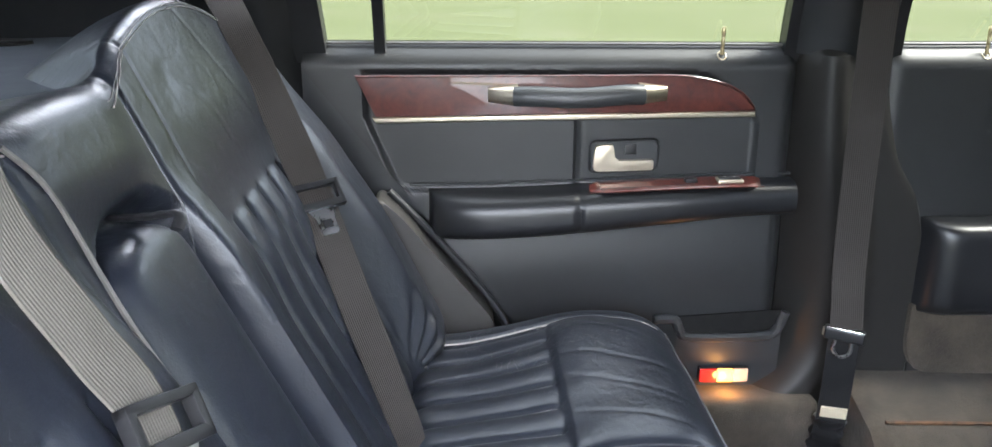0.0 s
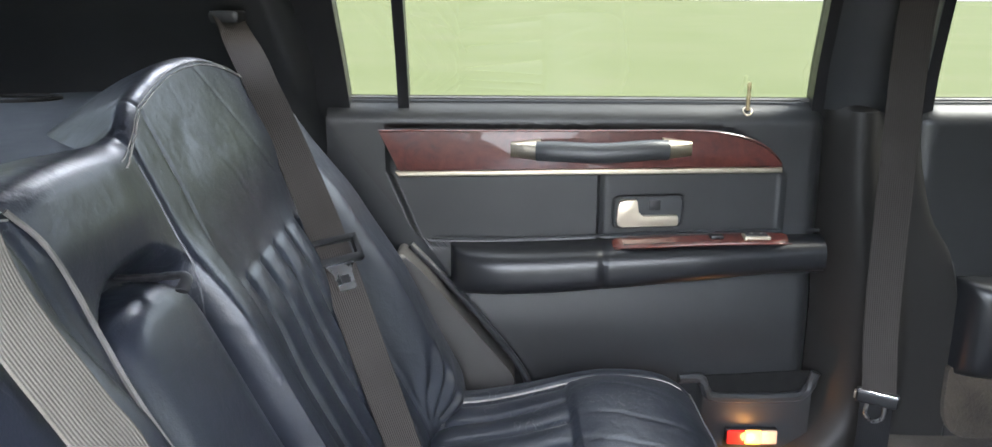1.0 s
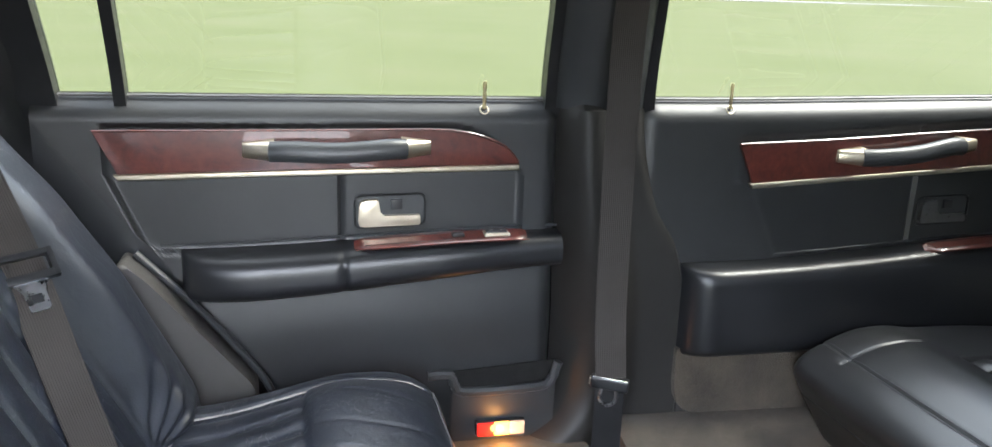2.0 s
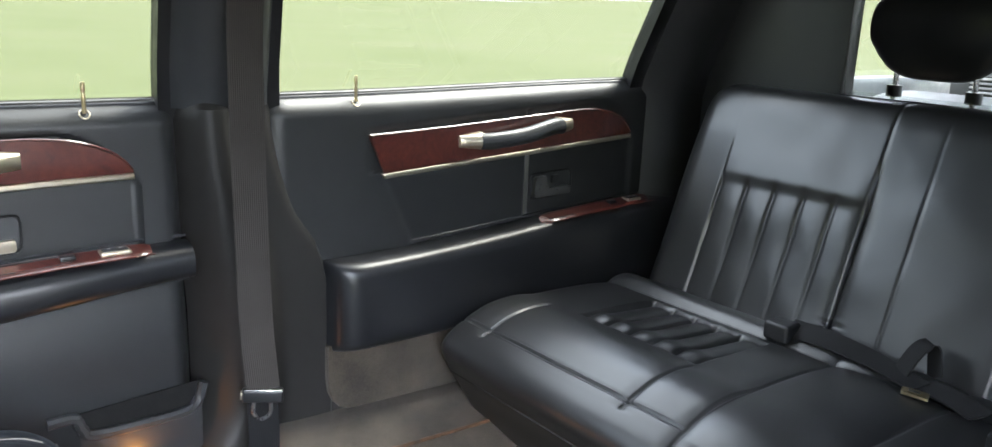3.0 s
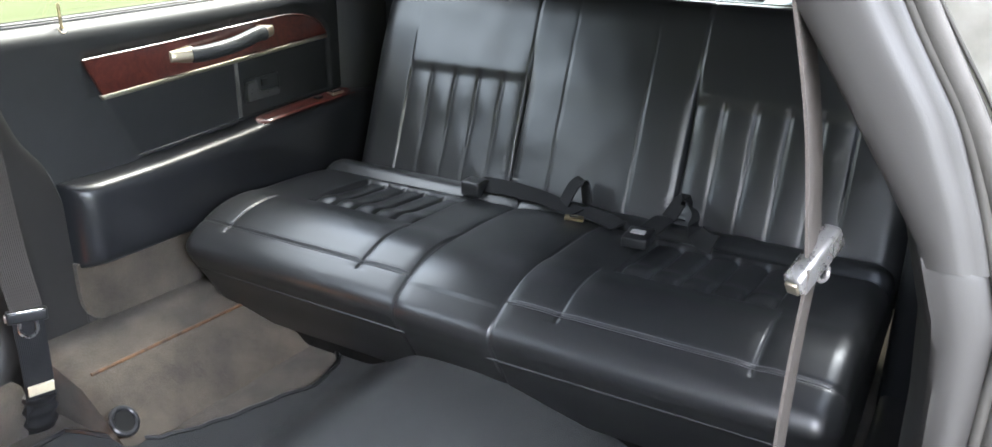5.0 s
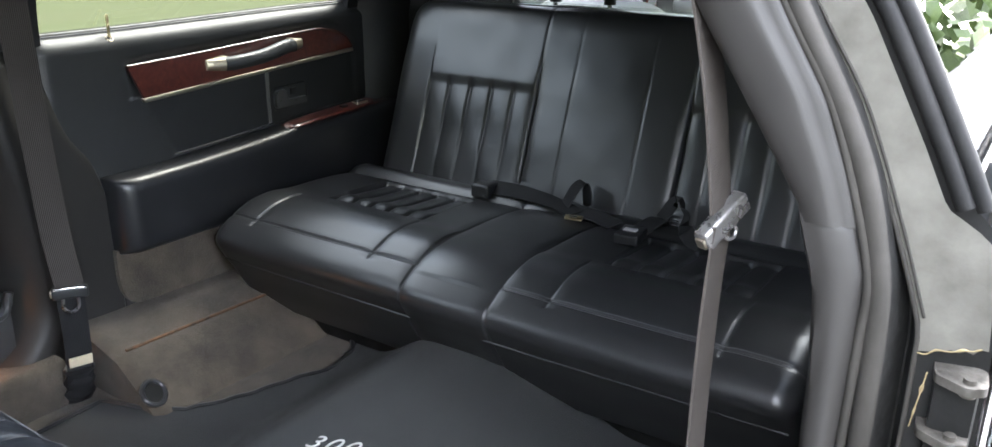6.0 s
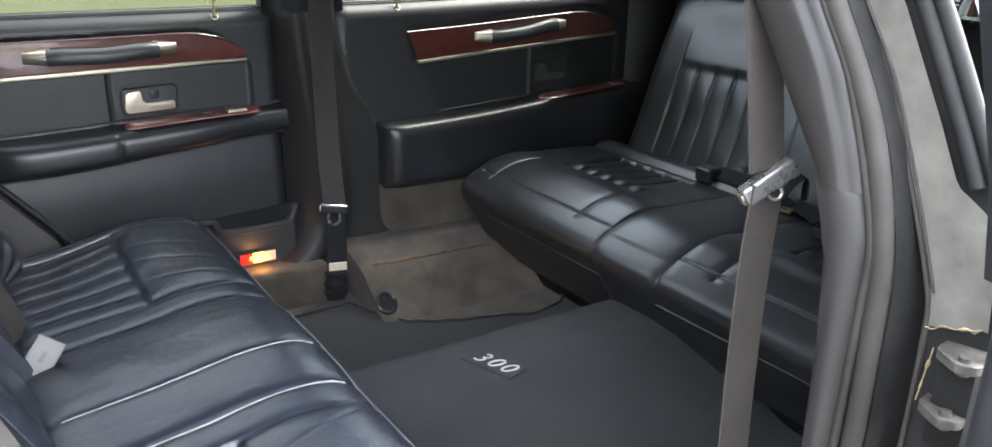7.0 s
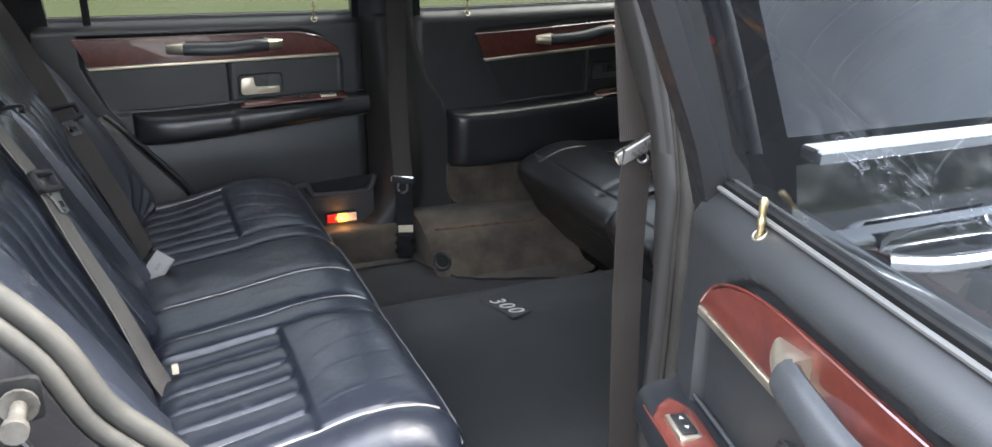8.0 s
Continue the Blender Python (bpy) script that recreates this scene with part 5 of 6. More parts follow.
jamb = thing("door_jamb", "black body pillar of the open doorway with grey seals", "door jamb", at=(0.40, -0.75, 0.0), kind="structure")
STRIP_L = [(1.04, -0.515), (0.95, -0.570), (0.88, -0.615), (0.81, -0.660), (0.742, -0.702), (0.65, -0.741), (0.577, -0.768), (0.545, -0.772), (0.42, -0.772), (0.22, -0.765), (-0.05, -0.76)]
STRIP_R = [(1.04, -0.560), (0.95, -0.615), (0.88, -0.658), (0.812, -0.702), (0.72, -0.752), (0.672, -0.776), (0.658, -0.800), (0.645, -0.816), (0.54, -0.826)]


def rail(name, table, dy, x, r, material, label="", flat=1.0, low=-1.0):
    return part(name, tube([(x, y + dy, z) for z, y in table if z > low], r, 10, 80, flat=flat), material, jamb, label)


rail("door_seal", SEAL_IN, -0.004, 0.333, 0.0042, SEAL, "grey flocked door seal, inner lip")
rail("door_seal", SEAL_OUT, 0.008, 0.338, 0.0092, SEAL, "grey flocked door seal, outer lip")


def facing(name, ta, tb, xa, xb, material, label, z0=-0.05, z1=1.04, n=70, slant=0.0, dip=0.0):
    def f(u, v):
        lo = z0 + slant * u + (0.006 * noise.noise((u * 7, 2, 1)) if slant else 0.0)
        z = lo + (z1 - lo) * v
        ya, yb = at_z(ta, z), at_z(tb, z)
        return (xa + (xb - xa) * u + dip * math.sin(math.pi * u), ya + (yb - ya) * u, z)
    return part(name, sheet(f, 10, n), material, jamb, label)


OUTER = [(1.04, -0.60), (0.95, -0.645), (0.85, -0.695), (0.75, -0.745), (0.672, -0.79), (0.64, -0.825), (-0.05, -0.835)]
facing("pillar_channel", SEAL_OUT, STRIP_L, 0.346, 0.372, BODY_GREY, "black painted pillar channel", dip=0.035)
facing("pillar_face", STRIP_L, OUTER, 0.378, 0.392, BODY_GREY, "black painted pillar face")
facing("worn_strip", STRIP_L, STRIP_R, 0.371, 0.368, WORN, "worn grey primer with scuffed edges", 0.545, 1.04, 70, 0.016)
rail("edge_strip", STRIP_L, 0.0, 0.370, 0.0022, SEAL, "thin pale seal strip along the pillar")
rail("edge_strip", STRIP_L, -0.006, 0.369, 0.0014, SEAL, "thin pale seal strip along the pillar", low=0.56)
rail("glass_edge_seal", STRIP_R, -0.012, 0.376, 0.0075, RUBBER, "black rubber edge of the middle window", low=0.665)
rail("glass_edge_seal", STRIP_R, -0.026, 0.380, 0.007, RUBBER, "black rubber edge of the middle window", low=0.665)
fpts = [(0.367, -0.774 - 0.0065 * k, 0.546 + 0.0022 * k + 0.004 * noise.noise((k * 1.7, 0, 0))) for k in range(8)]
part("frayed_edge", tube(fpts, lambda t: 0.0006 + 0.0018 * max(0.0, noise.noise((t * 5, 1, 1))), 7, 30), FRAYED, jamb, "crumbling yellow foam at the torn edge")
fpts = [(0.368, -0.784 + 0.001 * k, 0.530 - 0.009 * k + 0.002 * noise.noise((k * 2.3, 5, 0))) for k in range(7)]
part("frayed_edge", tube(fpts, lambda t: 0.0006 + 0.0018 * max(0.0, noise.noise((t * 5, 4, 1))), 7, 30), FRAYED, jamb, "crumbling yellow foam at the torn edge")

for zc, dy in ((0.531, 0.0), (0.477, 0.006)):
    hinge = thing("door_hinge_bracket", "dirty grey steel hinge bracket on the pillar", "hinge bracket", group="hinge brackets", at=(0.37, -0.81, zc))
    pl = prism(rounded([(0.390, -0.786 + dy), (0.390, -0.826 + dy), (0.356, -0.830 + dy), (0.346, -0.816 + dy), (0.360, -0.790 + dy)], 0.006), "z", zc - 0.004, zc + 0.004, 0.0012)
    part("bracket_plate", pl, RUSTY, hinge)
    pin = bmesh.new()
    bmesh.ops.create_cone(pin, cap_ends=True, segments=14, radius1=0.006, radius2=0.005, depth=0.016, matrix=Matrix.Translation((0.358, -0.816 + dy, zc)))
    part("bracket_pin", pin, RUSTY, hinge)
part("hinge_recess", box(0.366, 0.40, -0.824, -0.790, 0.440, 0.534, 0.006), BODY_GREY, jamb, "dark recess between the hinge brackets")
part("check_strap", tube([(0.37, -0.80, 0.42), (0.40, -0.86, 0.415), (0.43, -0.93, 0.41)], 0.006, 8, 12, flat=0.5), RUSTY, jamb, "steel door check strap")

# rear edge of the doorway, following the wheel arch
rj = thing("rear_jamb", "black rear edge of the doorway with seal and striker", "door jamb", at=(-0.35, -0.75, 0.4), kind="structure")
arc = [(-0.47, 0.80), (-0.455, 0.70), (-0.425, 0.625), (-0.385, 0.580), (-0.345, 0.525), (-0.312, 0.452), (-0.262, 0.392), (-0.20, 0.31), (-0.14, 0.22), (-0.10, 0.12), (-0.07, 0.02)]


def arc_rail(name, d, y, r, material, label, flat=1.0):
    pts = [(x - d * 0.8, y if z < 0.68 else y + 0.42 * (z - 0.68), z - d * 0.55) for x, z in arc]
    return part(name, tube(pts, r, 10, 60, flat=flat), material, rj, label)


arc_rail("door_seal", 0.0, -0.700, 0.0125, OLD_SEAL, "grey flocked seal along the wheel arch")
arc_rail("door_seal", 0.020, -0.712, 0.0105, OLD_SEAL, "grey flocked seal, outer lip")
arc_rail("body_lip", 0.055, -0.775, 0.010, PAINT, "black painted body lip", 0.5)
for d0, d1, y0_, y1_, nm_, m_ in ((0.028, 0.060, -0.722, -0.775, "arch_channel", PAINT), (0.055, 0.22, -0.775, -0.790, "arch_face", BODY_GREY)):
    def af(u, v, d0=d0, d1=d1, y0_=y0_, y1_=y1_):
        line = smooth_line([(x, 0, z) for x, z in arc], 50)
        p = line[round(v * 50)]
        d = d0 + (d1 - d0) * u
        y = y0_ + (y1_ - y0_) * u
        return (p.x - d * 0.8, y if p.z < 0.68 else y + 0.42 * (p.z - 0.68), p.z - d * 0.55)
    part(nm_, sheet(af, 6, 50), m_, rj)
sk = thing("door_striker", "tarnished steel door striker bolt", "striker", at=(-0.372, -0.79, 0.52))
part("striker_plate", prism(rounded([(-0.390, 0.50), (-0.354, 0.50), (-0.354, 0.542), (-0.390, 0.542)], 0.008), "y", -0.784, -0.790, 0.002), BODY_GREY, sk)
part("striker_bolt", tube([(-0.372, -0.788, 0.521), (-0.372, -0.815, 0.521), (-0.372, -0.835, 0.521)], 0.007, 12), RUSTY, sk)
part("striker_head", tube([(-0.372, -0.834, 0.521), (-0.372, -0.842, 0.521)], 0.011, 14), RUSTY, sk)
part("striker_washer", tube([(-0.372, -0.796, 0.521), (-0.372, -0.800, 0.521)], 0.016, 14), RUSTY, sk)
solo("sill_plate", box(-0.10, 0.36, -0.86, -0.70, -0.06, 0.035, 0.012, 3), PILLAR, "dark scuffed door sill plate", "door sill", kind="structure")
solo("rocker_near", box(-0.6, 3.2, -0.87, -0.80, -0.16, 0.0, 0.03, 3), PAINT, "glossy black rocker panel", "car body", kind="structure")


def quarter(u, v):
    x = -1.9 + (1.9 - 0.47) * u
    z = 0.70 - 0.82 * v
    return (x, -0.86 + 0.05 * (1 - math.sin(math.pi * min(1, v * 1.4 + 0.15))) , z)


solo("rear_quarter", sheet(quarter, 16, 16), PAINT, "glossy black rear wing", "car body", kind="structure")

# far side panel between the rear seat and the door
solo("seat_side_trim", prism(rounded([(-0.335, 0.455), (-0.300, 0.425), (-0.150, 0.245), (-0.150, 0.18), (-0.29, 0.18), (-0.36, 0.36)], 0.02), "y", 0.718, 0.652, 0.018, 4), GREY_TRIM,
     "satin grey side trim between seat and door", "seat trim", kind="structure")
solo("seat_side_trim", mirror(prism(rounded([(-0.335, 0.47), (-0.305, 0.445), (-0.19, 0.245), (-0.19, 0.18), (-0.29, 0.18), (-0.36, 0.36)], 0.02), "y", 0.698, 0.645, 0.018, 4)), LEATHER,
     "black leather side bolster between seat and doorway", "seat trim", kind="structure")
solo("door_edge_trim", tube([(-0.318, 0.708, 0.448), (-0.235, 0.700, 0.362), (-0.148, 0.690, 0.256), (-0.12, 0.685, 0.2)], 0.010, 8, 24, flat=0.6), TRIM, "charcoal edge moulding along the door", "trim", kind="structure")
sv = thing("shelf_vent", "small oval black vent in the parcel shelf", "vent", at=(-0.80, 0.50, 0.69))
part("vent_rim", tube([(-0.80 + 0.045 * math.cos(k * math.tau / 24), 0.52 + 0.03 * math.sin(k * math.tau / 24), 0.696) for k in range(24)], 0.004, 6, 0, True), PILLAR, sv)
part("vent_grille", prism([(-0.80 + 0.043 * math.cos(k * math.tau / 24), 0.52 + 0.028 * math.sin(k * math.tau / 24)) for k in range(24)], "z", 0.690, 0.6965), BLACK_PLASTIC, sv)

solo("sill_trim_near", box(0.40, 1.48, -0.79, -0.622, -0.01, 0.055, 0.02, 3), PILLAR, "charcoal sill trim along the near middle door", "side trim", kind="structure")
solo("bench_end_trim", box(1.22, 1.488, -0.736, -0.618, 0.0, 0.66, 0.02, 3), TRIM_SOFT, "padded charcoal panel beside the bench end", "side trim", kind="structure")
# ---- safety belts ----


def belt_slide(parent, m, tongue=STEEL):
    """Black slide with its metal tongue; m: place, x across the belt, y along it downwards."""
    m = m @ Matrix.Scale(0.96, 4)
    fr = bmesh.new()
    for a_, b_, c_, d_ in ((-0.034, 0.034, -0.018, -0.010), (-0.034, 0.034, 0.010, 0.020), (-0.034, -0.026, -0.018, 0.020), (0.026, 0.034, -0.018, 0.020)):
        box(a_, b_, c_, d_, -0.005, 0.007, 0.002, 2, fr)
    bmesh.ops.transform(fr, matrix=m, verts=fr.verts[:])
    s_ = part("belt_slide", fr, BLACK_PLASTIC, parent, "black plastic belt slide")
    tg = prism(rounded([(-0.020, 0.018), (0.020, 0.018), (0.012, 0.032), (0.011, 0.056), (-0.011, 0.056), (-0.012, 0.032)], 0.004), "z", -0.001, 0.002)
    bmesh.ops.transform(tg, matrix=m, verts=tg.verts[:])
    part("tongue", tg, tongue, s_, "bright metal belt tongue")
    hol = box(-0.006, 0.006, 0.036, 0.047, -0.002, 0.0026, 0.0)
    bmesh.ops.transform(hol, matrix=m, verts=hol.verts[:])
    part("tongue_slot", hol, BLACK_PLASTIC, s_)


def frame_of(origin, across, down):
    d = Vector(down).normalized()
    a = (Vector(across) - d * Vector(across).dot(d)).normalized()
    n = a.cross(d).normalized()
    return Matrix(((a.x, d.x, n.x, origin[0]), (a.y, d.y, n.y, origin[1]), (a.z, d.z, n.z, origin[2]), (0, 0, 0, 1)))


NB = Vector((LEAN.y, 0, -LEAN.x))


def on_back(y, s, lift):
    q = Vector((BACK0.x + LEAN.x * s, y, BACK0.y + LEAN.y * s))
    return q + NB * lift


fb = thing("rear_seat_belt", "grey-brown seat belt hanging over the far rear seat", "seat belt", group="rear seat belts", at=tuple(on_back(0.5, 0.3, 0.03)))
pts = [(-0.556, 0.615, 0.800), (-0.536, 0.592, 0.772), on_back(0.494, 0.565, 0.024), on_back(0.474, 0.470, 0.022), on_back(0.443, 0.392, 0.022), on_back(0.424, 0.330, 0.018), on_back(0.352, 0.210, 0.017), on_back(0.303, 0.118, 0.016), on_back(0.285, 0.04, 0.008), (-0.262, 0.272, 0.226)]
part("webbing", strap(pts, 0.048, 0.0022, 70, [(0.55, 0.8, 0.05)] * 3 + [(0.66, 0.70, 0.05)] * 2 + [(0.76, 0.52, 0.05)] * 4 + [(0.5, 0.8, 0.0)]), WEB, fb)
belt_slide(fb, frame_of(on_back(0.424, 0.331, 0.021), (-0.80, -0.45, -0.05), on_back(0.352, 0.210, 0) - on_back(0.424, 0.330, 0)))
part("belt_outlet", prism(rounded([(-0.576, 0.792), (-0.538, 0.792), (-0.536, 0.808), (-0.578, 0.808)], 0.005), "y", 0.645, 0.598, 0.004), BLACK_PLASTIC, fb, "black slot in the pillar trim")

cb = thing("rear_seat_belt", "grey-brown seat belt across the middle of the rear seat", "seat belt", group="rear seat belts", at=tuple(on_back(-0.06, 0.3, 0.03)))
pts = [(-0.640, -0.160, 0.712), (-0.560, -0.162, 0.748), on_back(-0.162, 0.575, 0.030), on_back(-0.160, 0.485, 0.022), on_back(-0.152, 0.41, 0.021), on_back(-0.145, 0.35, 0.019), on_back(-0.190, 0.25, 0.016), on_back(-0.235, 0.15, 0.014), on_back(-0.285, 0.05, 0.008), (-0.252, -0.300, 0.232)]
part("webbing", strap(pts, 0.048, 0.0022, 80, [(0.0, 0.97, 0.0)] * 2 + [(0.0, 0.97, 0.2)] * 7 + [(0.2, 0.9, 0.2)]), WEB_LIGHT, cb)
belt_slide(cb, frame_of(on_back(-0.145, 0.345, 0.026), (-0.1, -0.97, -0.2), on_back(-0.190, 0.25, 0) - on_back(-0.150, 0.35, 0)))
part("belt_anchor_tag", box(-0.246, -0.236, -0.288, -0.278, 0.252, 0.266, 0.0015), PAPER, cb, "cream label at the belt's foot")

rb = thing("belt_receiver", "grey plastic belt receiver standing up between seat cushions", "belt receiver", at=(-0.25, 0.15, 0.24))
m = frame_of((-0.245, 0.125, 0.270), (0.83, -0.2, -0.5), (-0.62, -0.28, -0.73))
q = box(-0.020, 0.020, -0.028, 0.028, -0.008, 0.008, 0.003, 3)
bmesh.ops.transform(q, matrix=m, verts=q.verts[:])
part("receiver_body", q, GREY_TAN, rb)
q = box(-0.010, 0.010, 0.022, 0.065, -0.003, 0.003, 0.001)
bmesh.ops.transform(q, matrix=m, verts=q.verts[:])
part("receiver_stalk", q, BLACK_PLASTIC, rb)
q = box(-0.003, 0.003, -0.008, 0.008, -0.0084, -0.0076, 0.0)
bmesh.ops.transform(q, matrix=m, verts=q.verts[:])
part("embossed_mark", q, GREY_TRIM, rb)


def pillar_belt(side, bz, tilt, label):
    b = thing("pillar_seat_belt", label, "seat belt", group="pillar seat belts", at=(0.39, side * 0.6, 0.0))
    if side > 0:
        up = [(0.388, 0.560, 1.03), (0.389, 0.590, 0.86), (0.388, 0.600, 0.74), (0.386, 0.585, 0.40), (0.390, 0.572, 0.262)]
        dn = [(0.390, 0.575, 0.25), (0.397, 0.590, 0.17), (0.401, 0.602, 0.10), (0.404, 0.618, 0.05), (0.408, 0.64, 0.008)]
    else:
        up = [(0.366, -0.515, 1.03), (0.352, -0.555, 0.88), (0.345, -0.588, 0.75), (0.350, -0.602, 0.645)]
        dn = [(0.353, -0.604, 0.632), (0.353, -0.600, 0.54), (0.357, -0.598, 0.40), (0.364, -0.600, 0.22), (0.362, -0.610, 0.10), (0.358, -0.63, 0.0)]
    part("webbing", strap(up, 0.048, 0.0025, 40, (0.95, -0.3, 0) if side > 0 else (1, 0, 0)), WEB, b)
    part("lower_webbing", strap(dn, 0.046, 0.0025, 40, (0.95, -0.3, 0) if side > 0 else (1, 0, 0)), WEB_DARK if side > 0 else WEB, b)
    ce = Vector(dn[0])
    M = Matrix.Translation(ce) @ Euler((radians(tilt[0]), radians(tilt[1]), radians(tilt[2]))).to_matrix().to_4x4()
    q = box(-0.030, 0.030, -0.008, 0.008, -0.009, 0.011, 0.004, 3)
    bmesh.ops.transform(q, matrix=M, verts=q.verts[:])
    bk = part("tongue_housing", q, SMOKED if side < 0 else BLACK_PLASTIC, b, "glossy belt tongue housing")
    if side > 0:
        q = box(-0.028, 0.028, -0.0085, -0.002, 0.0105, 0.0125, 0.001)
        bmesh.ops.transform(q, matrix=M, verts=q.verts[:])
        part("bright_edge", q, CHROME, bk, "bright metal edge")
    q = box(-0.0325, -0.029, -0.005, 0.005, -0.005, 0.006, 0.001)
    bmesh.ops.transform(q, matrix=M, verts=q.verts[:])
    part("release_slot", q, NICKEL, bk, "pale metal slot end")
    lp = [(-0.007, -0.004, -0.008), (-0.006, -0.005, -0.015), (0.0, -0.006, -0.018), (0.006, -0.005, -0.015), (0.007, -0.004, -0.008)] if side < 0 else [(-0.012, -0.004, -0.008), (-0.012, -0.006, -0.026), (0.0, -0.007, -0.034), (0.012, -0.006, -0.026), (0.012, -0.004, -0.008)]
    part("tongue_loop", tube([M @ Vector(v) for v in lp], 0.003 if side > 0 else 0.002, 8, 20), SMOKED, bk, "metal tongue loop")
    if side > 0:
        part("belt_label", strap([(0.400, 0.594, 0.112), (0.402, 0.600, 0.092)], 0.040, 0.004, 4, (0.95, -0.3, 0)), PAPER, b, "cream label on the belt")
        part("floor_boot", tube([(0.404, 0.612, 0.085), (0.406, 0.622, 0.06), (0.408, 0.63, 0.03), (0.41, 0.645, -0.005)], lambda t: 0.026 + 0.003 * math.sin(t * 20), 12, 16, flat=0.5), BLACK_PLASTIC, b, "crumpled black anchor boot")
    return b


pillar_belt(1, 0.25, (0, 4, -25), "black and grey seat belt hanging on the far pillar")
pillar_belt(-1, 0.63, (0, -32, -20), "grey-brown seat belt hanging on the doorway pillar")

# belts lying on the bench
lb = thing("lap_belt", "black lap belt lying folded on the bench", "seat belt", group="lap belts", at=(1.22, 0.12, 0.29))
part("webbing", strap([(1.200, 0.215, 0.296), (1.203, 0.15, 0.298), (1.194, 0.07, 0.296), (1.182, 0.015, 0.292), (1.166, -0.03, 0.290)], 0.040, 0.0025, 50, [(0.72, 0.1, 0.55)] * 2 + [(0.8, 0.1, 0.4), (0.85, 0.2, 0.3), (0.95, 0.25, 0.1)]), WEB_DARK, lb)
part("buckle_cover", box(1.168, 1.212, 0.200, 0.248, 0.275, 0.308, 0.007, 3), BLACK_PLASTIC, lb, "square black buckle cover")
part("tongue", prism(rounded([(1.130, -0.060), (1.152, -0.052), (1.145, -0.014), (1.124, -0.022)], 0.003), "z", 0.287, 0.291, 0.001), BRASS, lb, "yellowish metal belt tongue")
part("tongue_pin", tube([(1.139, -0.044, 0.291), (1.136, -0.028, 0.292)], 0.0025, 8), RUSTY, lb)
part("folded_end", strap([(1.186, 0.012, 0.290), (1.215, 0.002, 0.328), (1.232, -0.012, 0.335), (1.214, -0.030, 0.292)], 0.034, 0.0025, 24, (0.55, 0.8, 0.1)), WEB_DARK, lb)
part("loose_webbing", strap([(1.180, -0.030, 0.289), (1.164, -0.080, 0.292), (1.140, -0.130, 0.290)], 0.040, 0.0025, 20, (0.92, 0.3, 0.15)), WEB_DARK, lb)
lb2 = thing("lap_belt", "black lap belt with push-button buckle on the bench", "seat belt", group="lap belts", at=(1.17, -0.18, 0.28))
mb = frame_of((1.088, -0.190, 0.297), (0.1, -0.99, 0), (-0.99, -0.1, 0))
q = box(-0.024, 0.024, -0.032, 0.032, -0.010, 0.010, 0.004, 3)
bmesh.ops.transform(q, matrix=mb, verts=q.verts[:])
bk2 = part("buckle", q, BLACK_PLASTIC, lb2, "black buckle")
q = box(-0.014, 0.012, -0.010, 0.008, -0.0125, -0.0095, 0.001)
bmesh.ops.transform(q, matrix=mb, verts=q.verts[:])
part("button_label", q, GREY_PLASTIC, bk2, "pale label on the buckle")
part("webbing", strap([(1.115, -0.193, 0.297), (1.160, -0.197, 0.300), (1.205, -0.200, 0.300), (1.245, -0.205, 0.286)], 0.042, 0.0025, 24, (0.1, -0.99, 0)), WEB_DARK, lb2)
part("loose_webbing", strap([(1.205, -0.205, 0.302), (1.232, -0.222, 0.334), (1.216, -0.246, 0.318), (1.180, -0.266, 0.298), (1.150, -0.290, 0.293), (1.131, -0.318, 0.296)], 0.036, 0.0025, 40,
                           [(0.6, 0.7, 0.2), (0.6, 0.7, 0.2), (0.7, 0.5, 0.3), (0.8, 0.5, 0.3), (0.8, 0.5, 0.2), (0.7, 0.4, 0.5)]), WEB_DARK, lb2)

for ob_ in (lb, lb2):
    ob_.location.z += 0.014
bg = thing("belt_guide", "black plastic belt guide on the parcel shelf edge", "belt guide", at=(-0.61, -0.04, 0.70))
part("guide_cover", prism(rounded([(-0.665, -0.12), (-0.585, -0.12), (-0.560, 0.00), (-0.585, 0.055), (-0.665, 0.06)], 0.012), "z", 0.694, 0.704, 0.003, 3), BODY_GREY, bg)
part("guide_slot", box(-0.600, -0.588, -0.115, -0.055, 0.7035, 0.7052, 0.0005), BODY_GREY, bg)

# armrest pull strap, piping and seams of the rear backrest
ps = tube([back_point(0.034, 0.455, 0.004), back_point(0.024, 0.444, 0.026), back_point(0.010, 0.436, 0.040), back_point(-0.002, 0.428, 0.030)], lambda t: 0.0050 + 0.0004 * math.sin(t * 34), 10, 26, flat=0.6)
part("armrest_strap", ps, BLACK_PLASTIC, rear, "black folded pull strap")
near_line = [(-0.086, 0.535), (-0.074, 0.505), (-0.066, 0.470), (-0.066, 0.43), (-0.070, 0.38), (-0.070, 0.28), (-0.068, 0.18), (-0.066, 0.06)]
part("armrest_welt", tube([back_point(y_, s_, 0.0018) for y_, s_ in near_line], 0.0022, 6, 60), PIPING, rear, "pale grey piping")
for sg in (1, -1):
    for off in (-0.026, 0.026):
        if sg < 0 and off < 0:
            continue
        seam = [(0.06 + 0.465 * k / 30) for k in range(31)]
        part("back_seam", tube([back_point(sg * (roll_line(sg, s_) + off), s_, 0.0004) for s_ in seam], 0.0011, 5), DARK_STITCH, rear)
